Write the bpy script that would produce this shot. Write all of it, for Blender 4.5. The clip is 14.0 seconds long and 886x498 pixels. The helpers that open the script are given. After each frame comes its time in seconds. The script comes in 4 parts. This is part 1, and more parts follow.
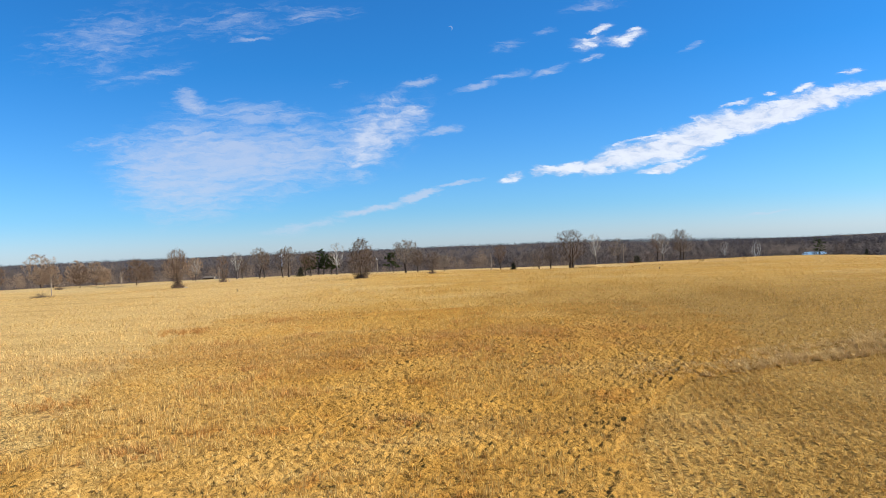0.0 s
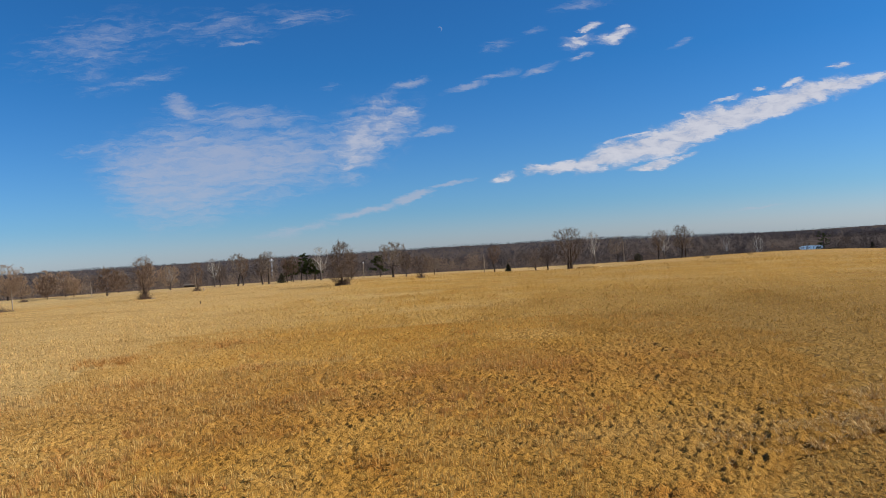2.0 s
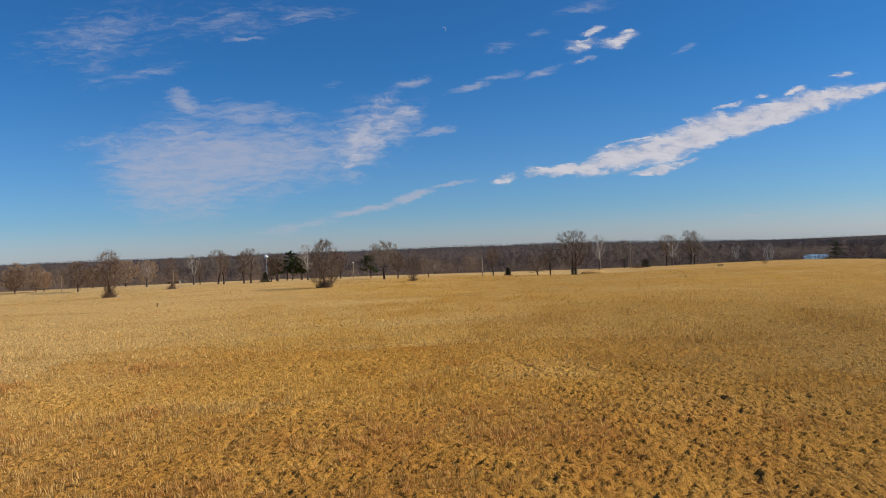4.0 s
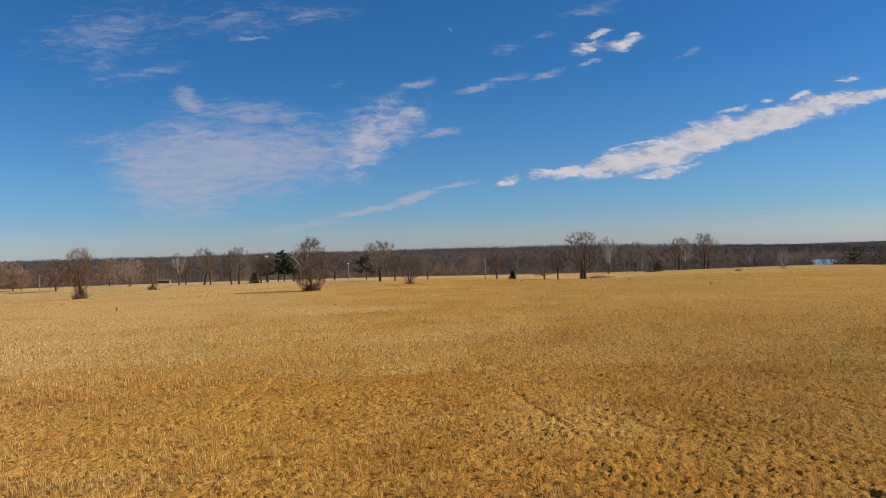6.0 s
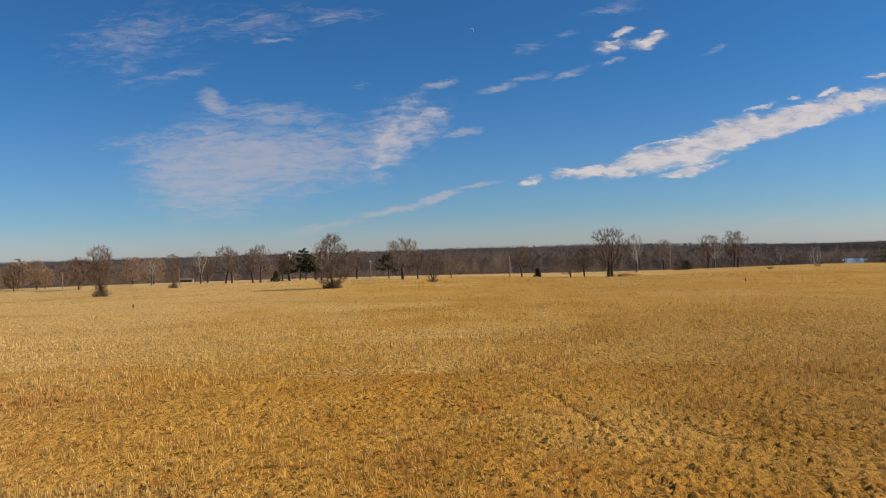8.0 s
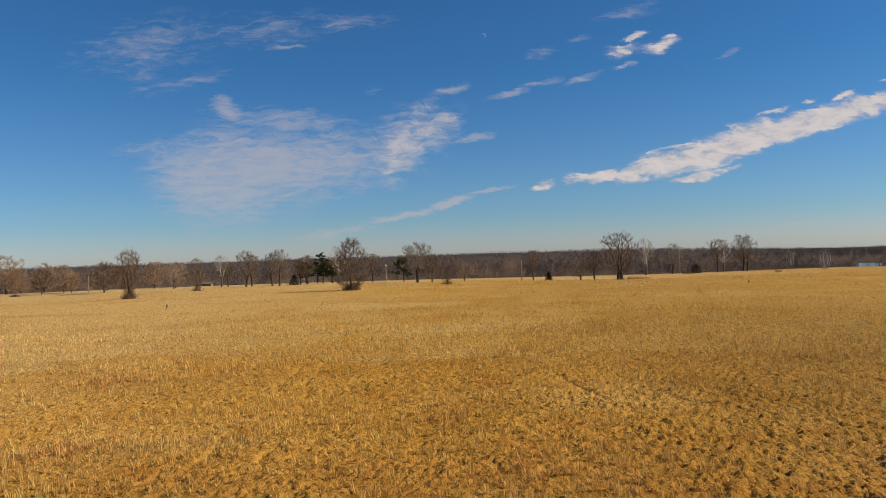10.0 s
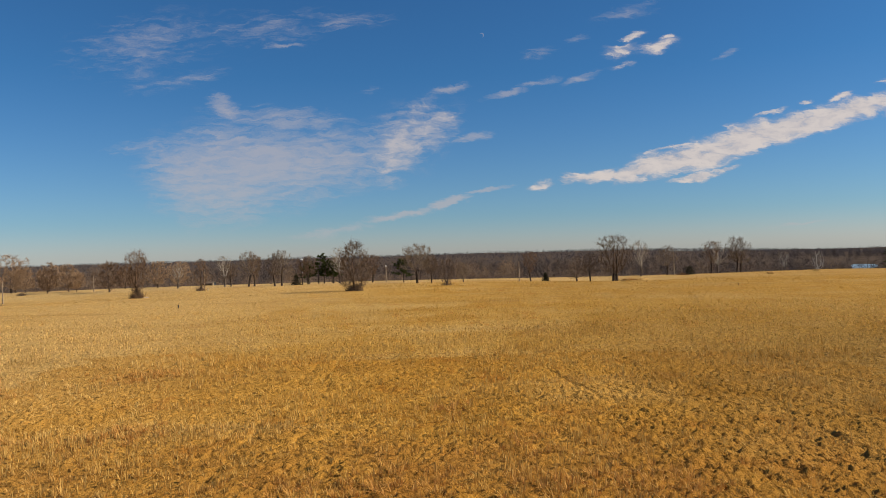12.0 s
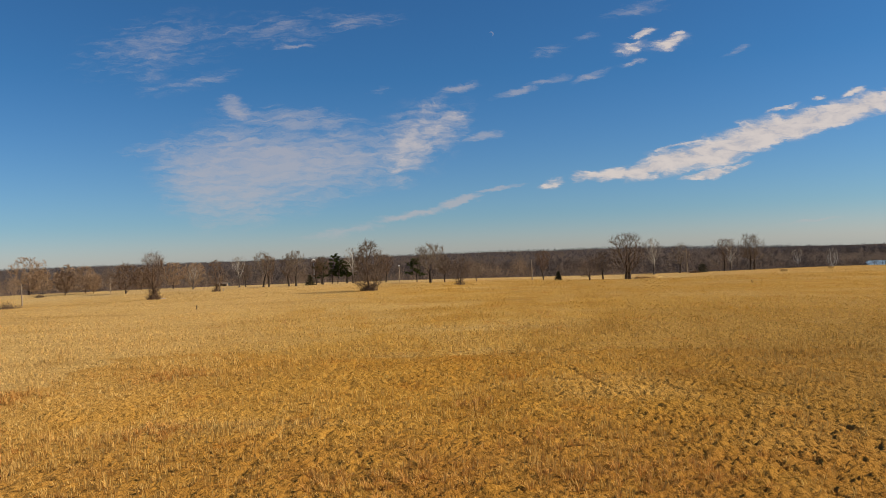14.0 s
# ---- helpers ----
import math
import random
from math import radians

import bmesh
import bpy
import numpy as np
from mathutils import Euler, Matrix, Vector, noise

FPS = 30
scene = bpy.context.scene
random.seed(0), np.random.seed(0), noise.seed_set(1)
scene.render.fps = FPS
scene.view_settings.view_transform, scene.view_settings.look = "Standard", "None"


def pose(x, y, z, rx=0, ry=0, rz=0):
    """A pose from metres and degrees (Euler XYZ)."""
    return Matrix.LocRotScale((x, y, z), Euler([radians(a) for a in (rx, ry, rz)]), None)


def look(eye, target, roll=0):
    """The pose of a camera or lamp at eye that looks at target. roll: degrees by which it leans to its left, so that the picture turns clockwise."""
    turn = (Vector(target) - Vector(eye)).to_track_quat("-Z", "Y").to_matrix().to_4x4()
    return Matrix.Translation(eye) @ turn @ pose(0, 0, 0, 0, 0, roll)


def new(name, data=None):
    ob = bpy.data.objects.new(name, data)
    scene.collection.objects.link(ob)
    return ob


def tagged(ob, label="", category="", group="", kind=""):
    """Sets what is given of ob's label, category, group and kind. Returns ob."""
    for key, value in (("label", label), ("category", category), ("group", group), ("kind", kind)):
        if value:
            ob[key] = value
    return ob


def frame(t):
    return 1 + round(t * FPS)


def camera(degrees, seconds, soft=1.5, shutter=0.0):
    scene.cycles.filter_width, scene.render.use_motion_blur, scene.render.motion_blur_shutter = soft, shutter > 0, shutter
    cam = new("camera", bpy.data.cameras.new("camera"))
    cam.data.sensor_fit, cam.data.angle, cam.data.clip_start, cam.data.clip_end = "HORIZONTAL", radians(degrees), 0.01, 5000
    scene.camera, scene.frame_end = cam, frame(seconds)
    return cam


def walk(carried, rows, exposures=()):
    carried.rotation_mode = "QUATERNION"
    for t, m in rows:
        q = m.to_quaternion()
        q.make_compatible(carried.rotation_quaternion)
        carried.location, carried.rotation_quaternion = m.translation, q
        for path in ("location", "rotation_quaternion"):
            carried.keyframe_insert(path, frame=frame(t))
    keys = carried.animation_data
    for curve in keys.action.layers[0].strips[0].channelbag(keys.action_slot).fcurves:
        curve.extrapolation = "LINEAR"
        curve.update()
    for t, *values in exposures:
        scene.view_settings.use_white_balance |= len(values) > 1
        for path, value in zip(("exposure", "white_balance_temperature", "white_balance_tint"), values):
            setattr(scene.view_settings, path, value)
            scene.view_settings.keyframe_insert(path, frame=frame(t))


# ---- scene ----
cam = camera(62.0, 14.0, soft=0.6)

PATH = [
    (0, (1.147, 5.435, 8.945), (1.139, 7.434, 8.929), -2.5),
    (0.5, (1.494, 9.552, 8.991), (1.49, 11.552, 8.973), -2.6),
    (1, (1.8, 13.796, 9.019), (1.8, 15.796, 9.001), -3.0),
    (1.5, (2.136, 18.055, 9.081), (2.142, 20.055, 9.064), -3.5),
    (2, (2.472, 22.331, 9.111), (2.481, 24.331, 9.096), -3.6),
    (2.5, (2.815, 26.642, 9.091), (2.824, 28.642, 9.078), -3.0),
    (3, (3.143, 31.007, 9.049), (3.154, 33.007, 9.036), -2.9),
    (3.2, (3.256, 32.69, 9.053), (3.27, 34.69, 9.04), -3.4),
    (5.3, (4.484, 50.996, 9.23), (4.49, 52.996, 9.213), 0.0),
    (5.5, (4.549, 52.226, 9.164), (4.555, 54.226, 9.148), -0.6),
    (6, (4.633, 55.108, 8.901), (4.636, 57.108, 8.89), -1.7),
    (6.5, (4.652, 57.532, 8.601), (4.639, 59.532, 8.594), -2.4),
    (7, (4.653, 59.025, 8.332), (4.61, 61.025, 8.324), -2.3),
    (7.5, (4.657, 59.593, 8.149), (4.592, 61.592, 8.141), -1.9),
    (7.7, (4.534, 59.49, 8.158), (4.476, 61.489, 8.148), -1.8),
    (9.8, (4.097, 53.654, 7.761), (4.013, 55.652, 7.767), -2.0),
    (10, (4.123, 52.754, 7.835), (4.032, 54.752, 7.841), -1.9),
    (10.5, (4.056, 50.908, 8.151), (3.961, 52.906, 8.156), -1.3),
    (11, (3.991, 49.496, 8.402), (3.9, 51.494, 8.405), -1.2),
    (11.5, (3.908, 48.484, 8.482), (3.824, 50.482, 8.484), -1.4),
    (12, (3.797, 47.801, 8.467), (3.713, 49.799, 8.471), -1.7),
    (12.5, (3.701, 47.38, 8.441), (3.613, 49.378, 8.444), -1.6),
    (13, (3.551, 47.034, 8.482), (3.452, 49.031, 8.484), -1.6),
    (13.5, (3.432, 46.878, 8.509), (3.326, 48.875, 8.511), -1.7),
    (14, (3.293, 46.7, 8.558), (3.179, 48.697, 8.561), -2.1),
]
EXPOSURES = [(0, 0.84, 5650, 4), (1.0, 0.58, 5650, 5), (2.0, 0.3, 5830, 8), (3.0, 0.25, 5980, 10), (6.0, 0.24, 6290, 10), (10.0, 0.25, 6850, 10), (14.0, 0.25, 7050, 10)]
walk(cam, [(t, look(eye, target, roll)) for t, eye, target, roll in PATH], EXPOSURES)

# ---- light ----
SUN_AZ, SUN_EL = radians(90), radians(34)
sun_dir = Vector((math.sin(SUN_AZ) * math.cos(SUN_EL), math.cos(SUN_AZ) * math.cos(SUN_EL), math.sin(SUN_EL)))
sun = new("sun", bpy.data.lights.new("sun", "SUN"))
sun.data.energy, sun.data.angle, sun.data.color = 5.0, radians(0.55), (1.0, 0.9, 0.74)
sun.matrix_world = look(sun_dir * 500, (0, 0, 0))


class Graph:
    """Short hand for shader nodes."""

    def __init__(self, tree):
        self.tree = tree
        tree.nodes.clear()

    def node(self, kind, ins=None, operation=None, vector_type=None):
        n = self.tree.nodes.new(kind)
        if operation:
            n.operation = operation
        if vector_type:
            n.vector_type = vector_type
        for key, value in (ins or {}).items():
            self.put(n.inputs[key], value)
        return n

    def put(self, socket, value):
        if isinstance(value, bpy.types.NodeSocket):
            self.tree.links.new(value, socket)
        else:
            socket.default_value = value

    def math(self, op, a, b=0.0, c=0.0, clamp=False):
        n = self.tree.nodes.new("ShaderNodeMath")
        n.operation, n.use_clamp = op, clamp
        for s, v in zip(n.inputs, (a, b, c)):
            self.put(s, v)
        return n.outputs[0]

    def ramp(self, value, lo, hi, to_lo=0.0, to_hi=1.0, smooth=True):
        n = self.node("ShaderNodeMapRange", {0: value, 1: lo, 2: hi, 3: to_lo, 4: to_hi})
        n.interpolation_type = "SMOOTHSTEP" if smooth else "LINEAR"
        return n.outputs[0]

    def noise(self, vector, scale, detail=4.0, rough=0.55, warp=0.0):
        n = self.node("ShaderNodeTexNoise", {"Vector": vector, "Scale": scale, "Detail": detail, "Roughness": rough, "Distortion": warp})
        return n.outputs[0]

    def mix(self, f, a, b, blend="MIX"):
        n = self.tree.nodes.new("ShaderNodeMix")
        n.data_type, n.blend_type = "RGBA", blend
        self.put(n.inputs[0], f)
        for s, v in ((n.inputs[6], a), (n.inputs[7], b)):
            self.put(s, v if isinstance(v, bpy.types.NodeSocket) else (*v, 1.0))
        return n.outputs[2]

    def mapped(self, vector, loc=(0, 0, 0), turn=0.0, scale=(1, 1, 1)):
        n = self.node("ShaderNodeMapping", {"Vector": vector, "Location": loc, "Rotation": (0, 0, radians(turn)), "Scale": scale})
        return n.outputs[0]


# ---- sky ----
SKY_SAT, SKY_STRENGTH = 1.0, 0.073
HAZE, LOW_AIR, HIGH_AIR = (0.65, 0.765, 1.1), (0.5, 0.73, 1.08), (0.255, 0.655, 1.03)
CLOUD_DARK, CLOUD_LIGHT = (5.4, 5.15, 5.6), (7.9, 7.2, 7.0)
world = bpy.data.worlds.new("sky")
scene.world = world
world.use_nodes = True
g = Graph(world.node_tree)
sky = g.node("ShaderNodeTexSky")
sky.sky_type, sky.sun_disc = "NISHITA", False
sky.sun_elevation, sky.sun_rotation = SUN_EL, SUN_AZ
sky.altitude, sky.air_density, sky.dust_density, sky.ozone_density = 250, 1.0, 0.15, 2.6
way = g.node("ShaderNodeTexCoord").outputs["Generated"]
parts_of_way = g.node("ShaderNodeSeparateXYZ", {0: way}).outputs
ahead = g.math("MAXIMUM", parts_of_way[1], 0.02)
su, sv = g.math("DIVIDE", parts_of_way[0], ahead), g.math("DIVIDE", parts_of_way[2], ahead)
plane = g.node("ShaderNodeCombineXYZ", {0: su, 1: sv, 2: 0.0}).outputs[0]
# ragged outlines: the plane is warped a little before the cloud fields are laid on it
rag = g.node("ShaderNodeTexNoise", {"Vector": g.mapped(plane, scale=(14, 34, 1)), "Scale": 1.0, "Detail": 6.0, "Roughness": 0.68}).outputs["Color"]
rag = g.node("ShaderNodeVectorMath", {0: rag, 1: (0.5, 0.5, 0.5)}, operation="SUBTRACT").outputs[0]
rag = g.node("ShaderNodeVectorMath", {0: rag, 1: (0.055, 0.03, 0.0)}, operation="MULTIPLY").outputs[0]
bent = g.node("ShaderNodeVectorMath", {0: plane, 1: rag}, operation="ADD").outputs[0]


def patch(u, v, length, width, turn, soft=1.0):
    """An oval cloud field: 1 in its middle, 0 at its rim."""
    m = g.node("ShaderNodeMapping", {"Vector": bent, "Location": (u, v, 0), "Rotation": (0, 0, radians(turn)), "Scale": (length, width, 1)}, vector_type="TEXTURE")
    far = g.node("ShaderNodeVectorMath", {0: m.outputs[0]}, operation="LENGTH").outputs[1]
    return g.ramp(far, 1.0, 1.0 - soft)


def veil(rows, gain):
    """The densest of several patches at each place."""
    total = None
    for row in rows:
        p = g.math("MULTIPLY", patch(*row[:6]), row[6])
        total = p if total is None else g.math("MAXIMUM", total, p)
    return g.math("MULTIPLY", total, gain)


def sheet(corners, soft):
    """A cloud field inside a convex outline: 1 well inside, 0 at the rim and beyond."""
    inner = None
    for (u0, v0), (u1, v1) in zip(corners, corners[1:] + corners[:1]):
        long = math.hypot(u1 - u0, v1 - v0)
        inward = (-(v1 - v0) / long, (u1 - u0) / long, 0.0)
        depth = g.node("ShaderNodeVectorMath", {0: bent, 1: inward}, operation="DOT_PRODUCT").outputs[1]
        depth = g.math("SUBTRACT", depth, inward[0] * u0 + inward[1] * v0)
        inner = depth if inner is None else g.math("MINIMUM", inner, depth)
    return g.ramp(inner, -soft * 0.4, soft)


# each row: u, v, half length, half width, turn, softness, density
thin = veil((
    (-0.45, 0.295, 0.18, 0.07, 10, 1.0, 0.5), (-0.30, 0.31, 0.20, 0.05, 4, 1.0, 0.42), (-0.40, 0.245, 0.12, 0.022, 8, 1.0, 0.42), (-0.258, 0.286, 0.05, 0.006, 5, 1.0, 0.7),
    (-0.19, 0.031, 0.1, 0.010, 6, 0.9, 0.7), (-0.095, 0.05, 0.075, 0.009, 11, 0.9, 1.3), (-0.035, 0.064, 0.05, 0.008, 12, 0.9, 1.5), (0.02, 0.081, 0.055, 0.006, 11, 0.9, 1.2), (0.434, 0.023, 0.07, 0.005, 8, 0.9, 0.6),
    (0.095, 0.261, 0.04, 0.014, 14, 1.0, 0.6), (0.142, 0.279, 0.04, 0.010, 14, 1.0, 0.5), (0.218, 0.314, 0.09, 0.018, 10, 1.0, 0.5), (-0.164, 0.317, 0.1, 0.02, 5, 0.9, 0.5), (0.344, 0.251, 0.03, 0.008, 14, 1.0, 0.75),
    (-0.028, 0.219, 0.05, 0.011, 12, 1.0, 1.0), (0.048, 0.208, 0.05, 0.007, 10, 1.0, 0.85), (0.087, 0.222, 0.05, 0.008, 13, 1.0, 0.75), (0.147, 0.225, 0.05, 0.009, 13, 1.0, 0.85), (-0.136, 0.219, 0.03, 0.014, 10, 1.0, 0.45),
    (-0.001, 0.151, 0.045, 0.012, 6, 0.95, 0.9), (-0.335, 0.204, 0.05, 0.022, -32, 1.0, 1.1), (-0.26, 0.185, 0.16, 0.03, -6, 0.9, 0.75), (-0.44, 0.155, 0.1, 0.02, 6, 0.9, 0.6), (-0.36, 0.125, 0.16, 0.012, 4, 0.9, 0.5),
), 1.0)
bank = sheet([(-0.391, 0.044), (-0.305, 0.041), (-0.234, 0.064), (-0.156, 0.082), (-0.093, 0.106), (-0.107, 0.153), (-0.199, 0.176), (-0.345, 0.192), (-0.44, 0.165), (-0.46, 0.13), (-0.445, 0.075)], 0.07)
horn = sheet([(-0.163, 0.117), (-0.109, 0.086), (-0.078, 0.104), (-0.023, 0.148), (-0.008, 0.192), (-0.05, 0.209), (-0.1, 0.197), (-0.15, 0.165)], 0.06)
roll_west = sheet([(0.124, 0.085), (0.215, 0.084), (0.219, 0.111), (0.124, 0.097)], 0.012)
roll_mid = sheet([(0.19, 0.081), (0.324, 0.096), (0.385, 0.117), (0.385, 0.164), (0.288, 0.136), (0.19, 0.110)], 0.017)
roll_east = sheet([(0.34, 0.104), (0.423, 0.128), (0.475, 0.136), (0.8, 0.186), (0.8, 0.226), (0.587, 0.197), (0.513, 0.188), (0.438, 0.173), (0.34, 0.154)], 0.016)
puff = veil((
    (0.095, 0.087, 0.03, 0.010, 14, 1.0, 0.75), (0.205, 0.262, 0.04, 0.014, 12, 1.0, 0.75), (0.222, 0.281, 0.022, 0.010, 15, 1.0, 0.85), (0.253, 0.265, 0.044, 0.013, 12, 1.0, 0.8),
    (0.265, 0.276, 0.018, 0.006, 10, 1.0, 0.7), (0.204, 0.241, 0.03, 0.009, 12, 1.0, 0.65), (0.446, 0.185, 0.016, 0.005, 6, 1.0, 0.9), (0.498, 0.187, 0.03, 0.009, 10, 1.0, 0.9), (0.401, 0.171, 0.035, 0.006, 14, 1.0, 0.8), (0.558, 0.208, 0.025, 0.008, 5, 1.0, 0.95),
    (0.3, 0.088, 0.055, 0.008, 7, 0.9, 1.1), (0.335, 0.096, 0.03, 0.005, 8, 0.9, 0.8), (0.265, 0.129, 0.05, 0.006, 14, 0.9, 0.75),
), 0.82)
ripple = g.noise(g.mapped(bent, turn=-9, scale=(24, 135, 1)), 1.0, 6.0, 0.66, 0.5)
billow = g.noise(g.mapped(bent, turn=-9, scale=(28, 64, 1)), 1.0, 7.0, 0.64, 0.4)
fibre = g.noise(g.mapped(bent, turn=-14, scale=(9, 22, 1)), 1.0, 5.0, 0.6, 0.5)
streaky = g.math("ADD", g.math("MULTIPLY", ripple, 0.7), g.math("MULTIPLY", fibre, 0.3))
lumpy = g.math("ADD", g.math("MULTIPLY", billow, 0.65), g.math("MULTIPLY", ripple, 0.35))
thin_cover = g.math("MULTIPLY", g.ramp(g.math("ADD", thin, g.math("MULTIPLY_ADD", streaky, 2.6, -1.3)), 0.08, 1.35), g.ramp(thin, 0.0, 0.3, 0.0, 0.6))
bank_cover = g.math("MULTIPLY", g.ramp(g.math("ADD", bank, g.math("MULTIPLY_ADD", streaky, 3.0, -1.5)), -0.15, 1.25), g.ramp(bank, 0.0, 0.35, 0.0, 0.62))
horn_cover = g.math("MULTIPLY", g.ramp(g.math("ADD", horn, g.math("MULTIPLY_ADD", lumpy, 3.6, -1.8)), -0.05, 1.25), g.ramp(horn, 0.0, 0.4, 0.0, 0.74))
dense = g.math("MAXIMUM", g.math("MAXIMUM", g.math("MAXIMUM", roll_west, roll_mid), roll_east), puff)
dense_cover = g.math("MULTIPLY", g.ramp(g.math("ADD", dense, g.math("MULTIPLY_ADD", lumpy, 4.0, -1.8)), 0.0, 1.15), g.ramp(dense, 0.0, 0.4, 0.0, 0.88))
cover = g.math("MAXIMUM", g.math("MAXIMUM", thin_cover, bank_cover), g.math("MAXIMUM", horn_cover, dense_cover))
cover = g.math("MULTIPLY", cover, g.ramp(parts_of_way[1], 0.05, 0.25))
# the day moon, a small crescent
moon_at = Vector((0.019, 1.0, 0.29)).normalized()
near_moon = g.node("ShaderNodeVectorMath", {0: way, 1: moon_at}, operation="DISTANCE").outputs[1]
near_dark = g.node("ShaderNodeVectorMath", {0: way, 1: (moon_at + Vector((-0.0012, 0, -0.0009)))}, operation="DISTANCE").outputs[1]
crescent = g.math("MULTIPLY", g.ramp(near_moon, 0.0033, 0.0028), g.ramp(near_dark, 0.0025, 0.0033))
cover = g.math("MAXIMUM", cover, g.math("MULTIPLY", crescent, 0.28))
blue = g.node("ShaderNodeHueSaturation", {"Saturation": SKY_SAT, "Value": 1.0, "Color": sky.outputs[0]}).outputs[0]
cloud_light = g.mix(g.math("MULTIPLY", g.ramp(lumpy, 0.32, 0.6), g.math("MAXIMUM", g.ramp(dense_cover, 0.05, 0.7), g.ramp(horn_cover, 0.1, 0.9, 0.0, 0.5))), CLOUD_DARK, CLOUD_LIGHT)
# clear winter air: a deep blue overhead, paler and whiter low down
air = g.mix(g.ramp(parts_of_way[2], 0.0, 0.23, smooth=False), LOW_AIR, HIGH_AIR)
air = g.mix(g.ramp(parts_of_way[2], 0.05, -0.01), air, HAZE)
blue = g.mix(1.0, blue, air, "MULTIPLY")
tone = g.mix(cover, blue, cloud_light)
back = g.node("ShaderNodeBackground", {"Color": tone, "Strength": SKY_STRENGTH})
g.node("ShaderNodeOutputWorld", {"Surface": back.outputs[0]})


# ---- materials ----
def material(name):
    m = bpy.data.materials.new(name)
    m.use_nodes = True
    return m, Graph(m.node_tree)


def finish(g, colour, rough=0.9, bump=None, bump_depth=0.02, through_light=0.0, metal=0.0, spec=0.04):
    ins = {"Base Color": colour, "Roughness": rough, "Metallic": metal, "Specular IOR Level": spec}
    normal = None
    if bump is not None:
        normal = g.node("ShaderNodeBump", {"Height": bump, "Distance": bump_depth, "Strength": 1.0}).outputs[0]
        ins["Normal"] = normal
    surface = g.node("ShaderNodeBsdfPrincipled", ins).outputs[0]
    if through_light:
        thin_leaf = g.node("ShaderNodeBsdfTranslucent", {"Color": colour}).outputs[0]
        surface = g.node("ShaderNodeMixShader", {0: through_light, 1: surface, 2: thin_leaf}).outputs[0]
    g.node("ShaderNodeOutputMaterial", {"Surface": surface})


def field_colour(g):
    """The dry meadow's colour over the plan: straw, with russet bluestem, bleached and grey weed patches; a lit west
    and shaded east are put into the colour.
    """
    place = g.node("ShaderNodeNewGeometry").outputs["Position"]
    flat = g.mapped(place, scale=(1, 1, 0))
    broad = g.noise(flat, 0.018, 3.0, 0.5)
    patchy = g.noise(g.mapped(flat, turn=12, scale=(1.0, 0.55, 1)), 0.11, 4.0, 0.6, 0.6)
    spots = g.noise(g.mapped(flat, (40, 7, 0), scale=(1, 0.8, 1)), 0.23, 4.0, 0.6, 0.4)
    grey = g.noise(g.mapped(flat, (-31, 90, 0)), 0.085, 4.0, 0.6, 0.8)
    pale = g.noise(g.mapped(flat, (13, -55, 0), scale=(0.45, 1.2, 1)), 0.06, 4.0, 0.6, 0.5)
    colour = g.mix(g.ramp(broad, 0.35, 0.65), STRAW, STRAW_GOLD)
    colour = g.mix(g.math("MULTIPLY", g.ramp(pale, 0.45, 0.66), 0.75), colour, STRAW_PALE)
    colour = g.mix(g.math("MULTIPLY", g.ramp(patchy, 0.45, 0.64), 0.9), colour, RUSSET_SOFT)
    colour = g.mix(g.math("MULTIPLY", g.ramp(spots, 0.57, 0.7), 0.85), colour, RUSSET)
    colour = g.mix(g.math("MULTIPLY", g.ramp(grey, 0.56, 0.74), 0.6), colour, WEED_GREY)
    # browner, weedier stand in the east; its colour also carries the grass's shaded sides
    across = g.node("ShaderNodeSeparateXYZ", {0: flat}).outputs[0]
    weedy_shade = g.ramp(g.math("ADD", across, g.math("MULTIPLY_ADD", patchy, 40.0, -20.0)), -8.0, 34.0, 0.0, 0.88)
    depth_in = g.node("ShaderNodeSeparateXYZ", {0: flat}).outputs[1]
    weedy_shade = g.math("MULTIPLY", weedy_shade, g.ramp(g.math("ADD", depth_in, g.math("MULTIPLY_ADD", grey, 80.0, -40.0)), 170.0, 85.0, 0.3, 1.0))
    colour = g.mix(weedy_shade, colour, (0.365, 0.215, 0.055))
    # a broad stand of brown bluestem crosses the field
    band = g.math("ABSOLUTE", g.math("ADD", depth_in, g.math("MULTIPLY_ADD", patchy, 34.0, -88.0)))
    stand = g.math("MULTIPLY", g.ramp(band, 13.0, 3.0), g.ramp(spots, 0.36, 0.6, 0.3, 0.85))
    colour = g.mix(g.math("MULTIPLY", stand, g.ramp(across, 24.0, 12.0)), colour, (0.5, 0.265, 0.07))
    # pale straw on the low west side, its sunlit brightness put into the colour
    west = g.ramp(g.math("ADD", across, g.math("MULTIPLY_ADD", pale, 30.0, -15.0)), -4.0, -45.0, 0.0, 0.8)
    colour = g.mix(west, colour, (0.8, 0.55, 0.225))
    streak = g.noise(g.mapped(flat, (7, 31, 0), turn=4, scale=(0.16, 1.0, 1)), 0.16, 5.0, 0.6, 0.4)
    colour = g.mix(g.math("MULTIPLY", g.ramp(streak, 0.5, 0.72), 0.45), colour, (0.44, 0.26, 0.075))
    far = g.node("ShaderNodeSeparateXYZ", {0: flat}).outputs[1]
    lawn = g.math("MULTIPLY", g.ramp(g.math("ADD", far, g.math("MULTIPLY_ADD", pale, 90.0, -45.0)), 262.0, 300.0), g.ramp(across, 130.0, 30.0, 0.25, 1.0))
    colour = g.mix(g.math("MULTIPLY", lawn, 0.75), colour, (0.76, 0.56, 0.27))
    return colour, place, flat


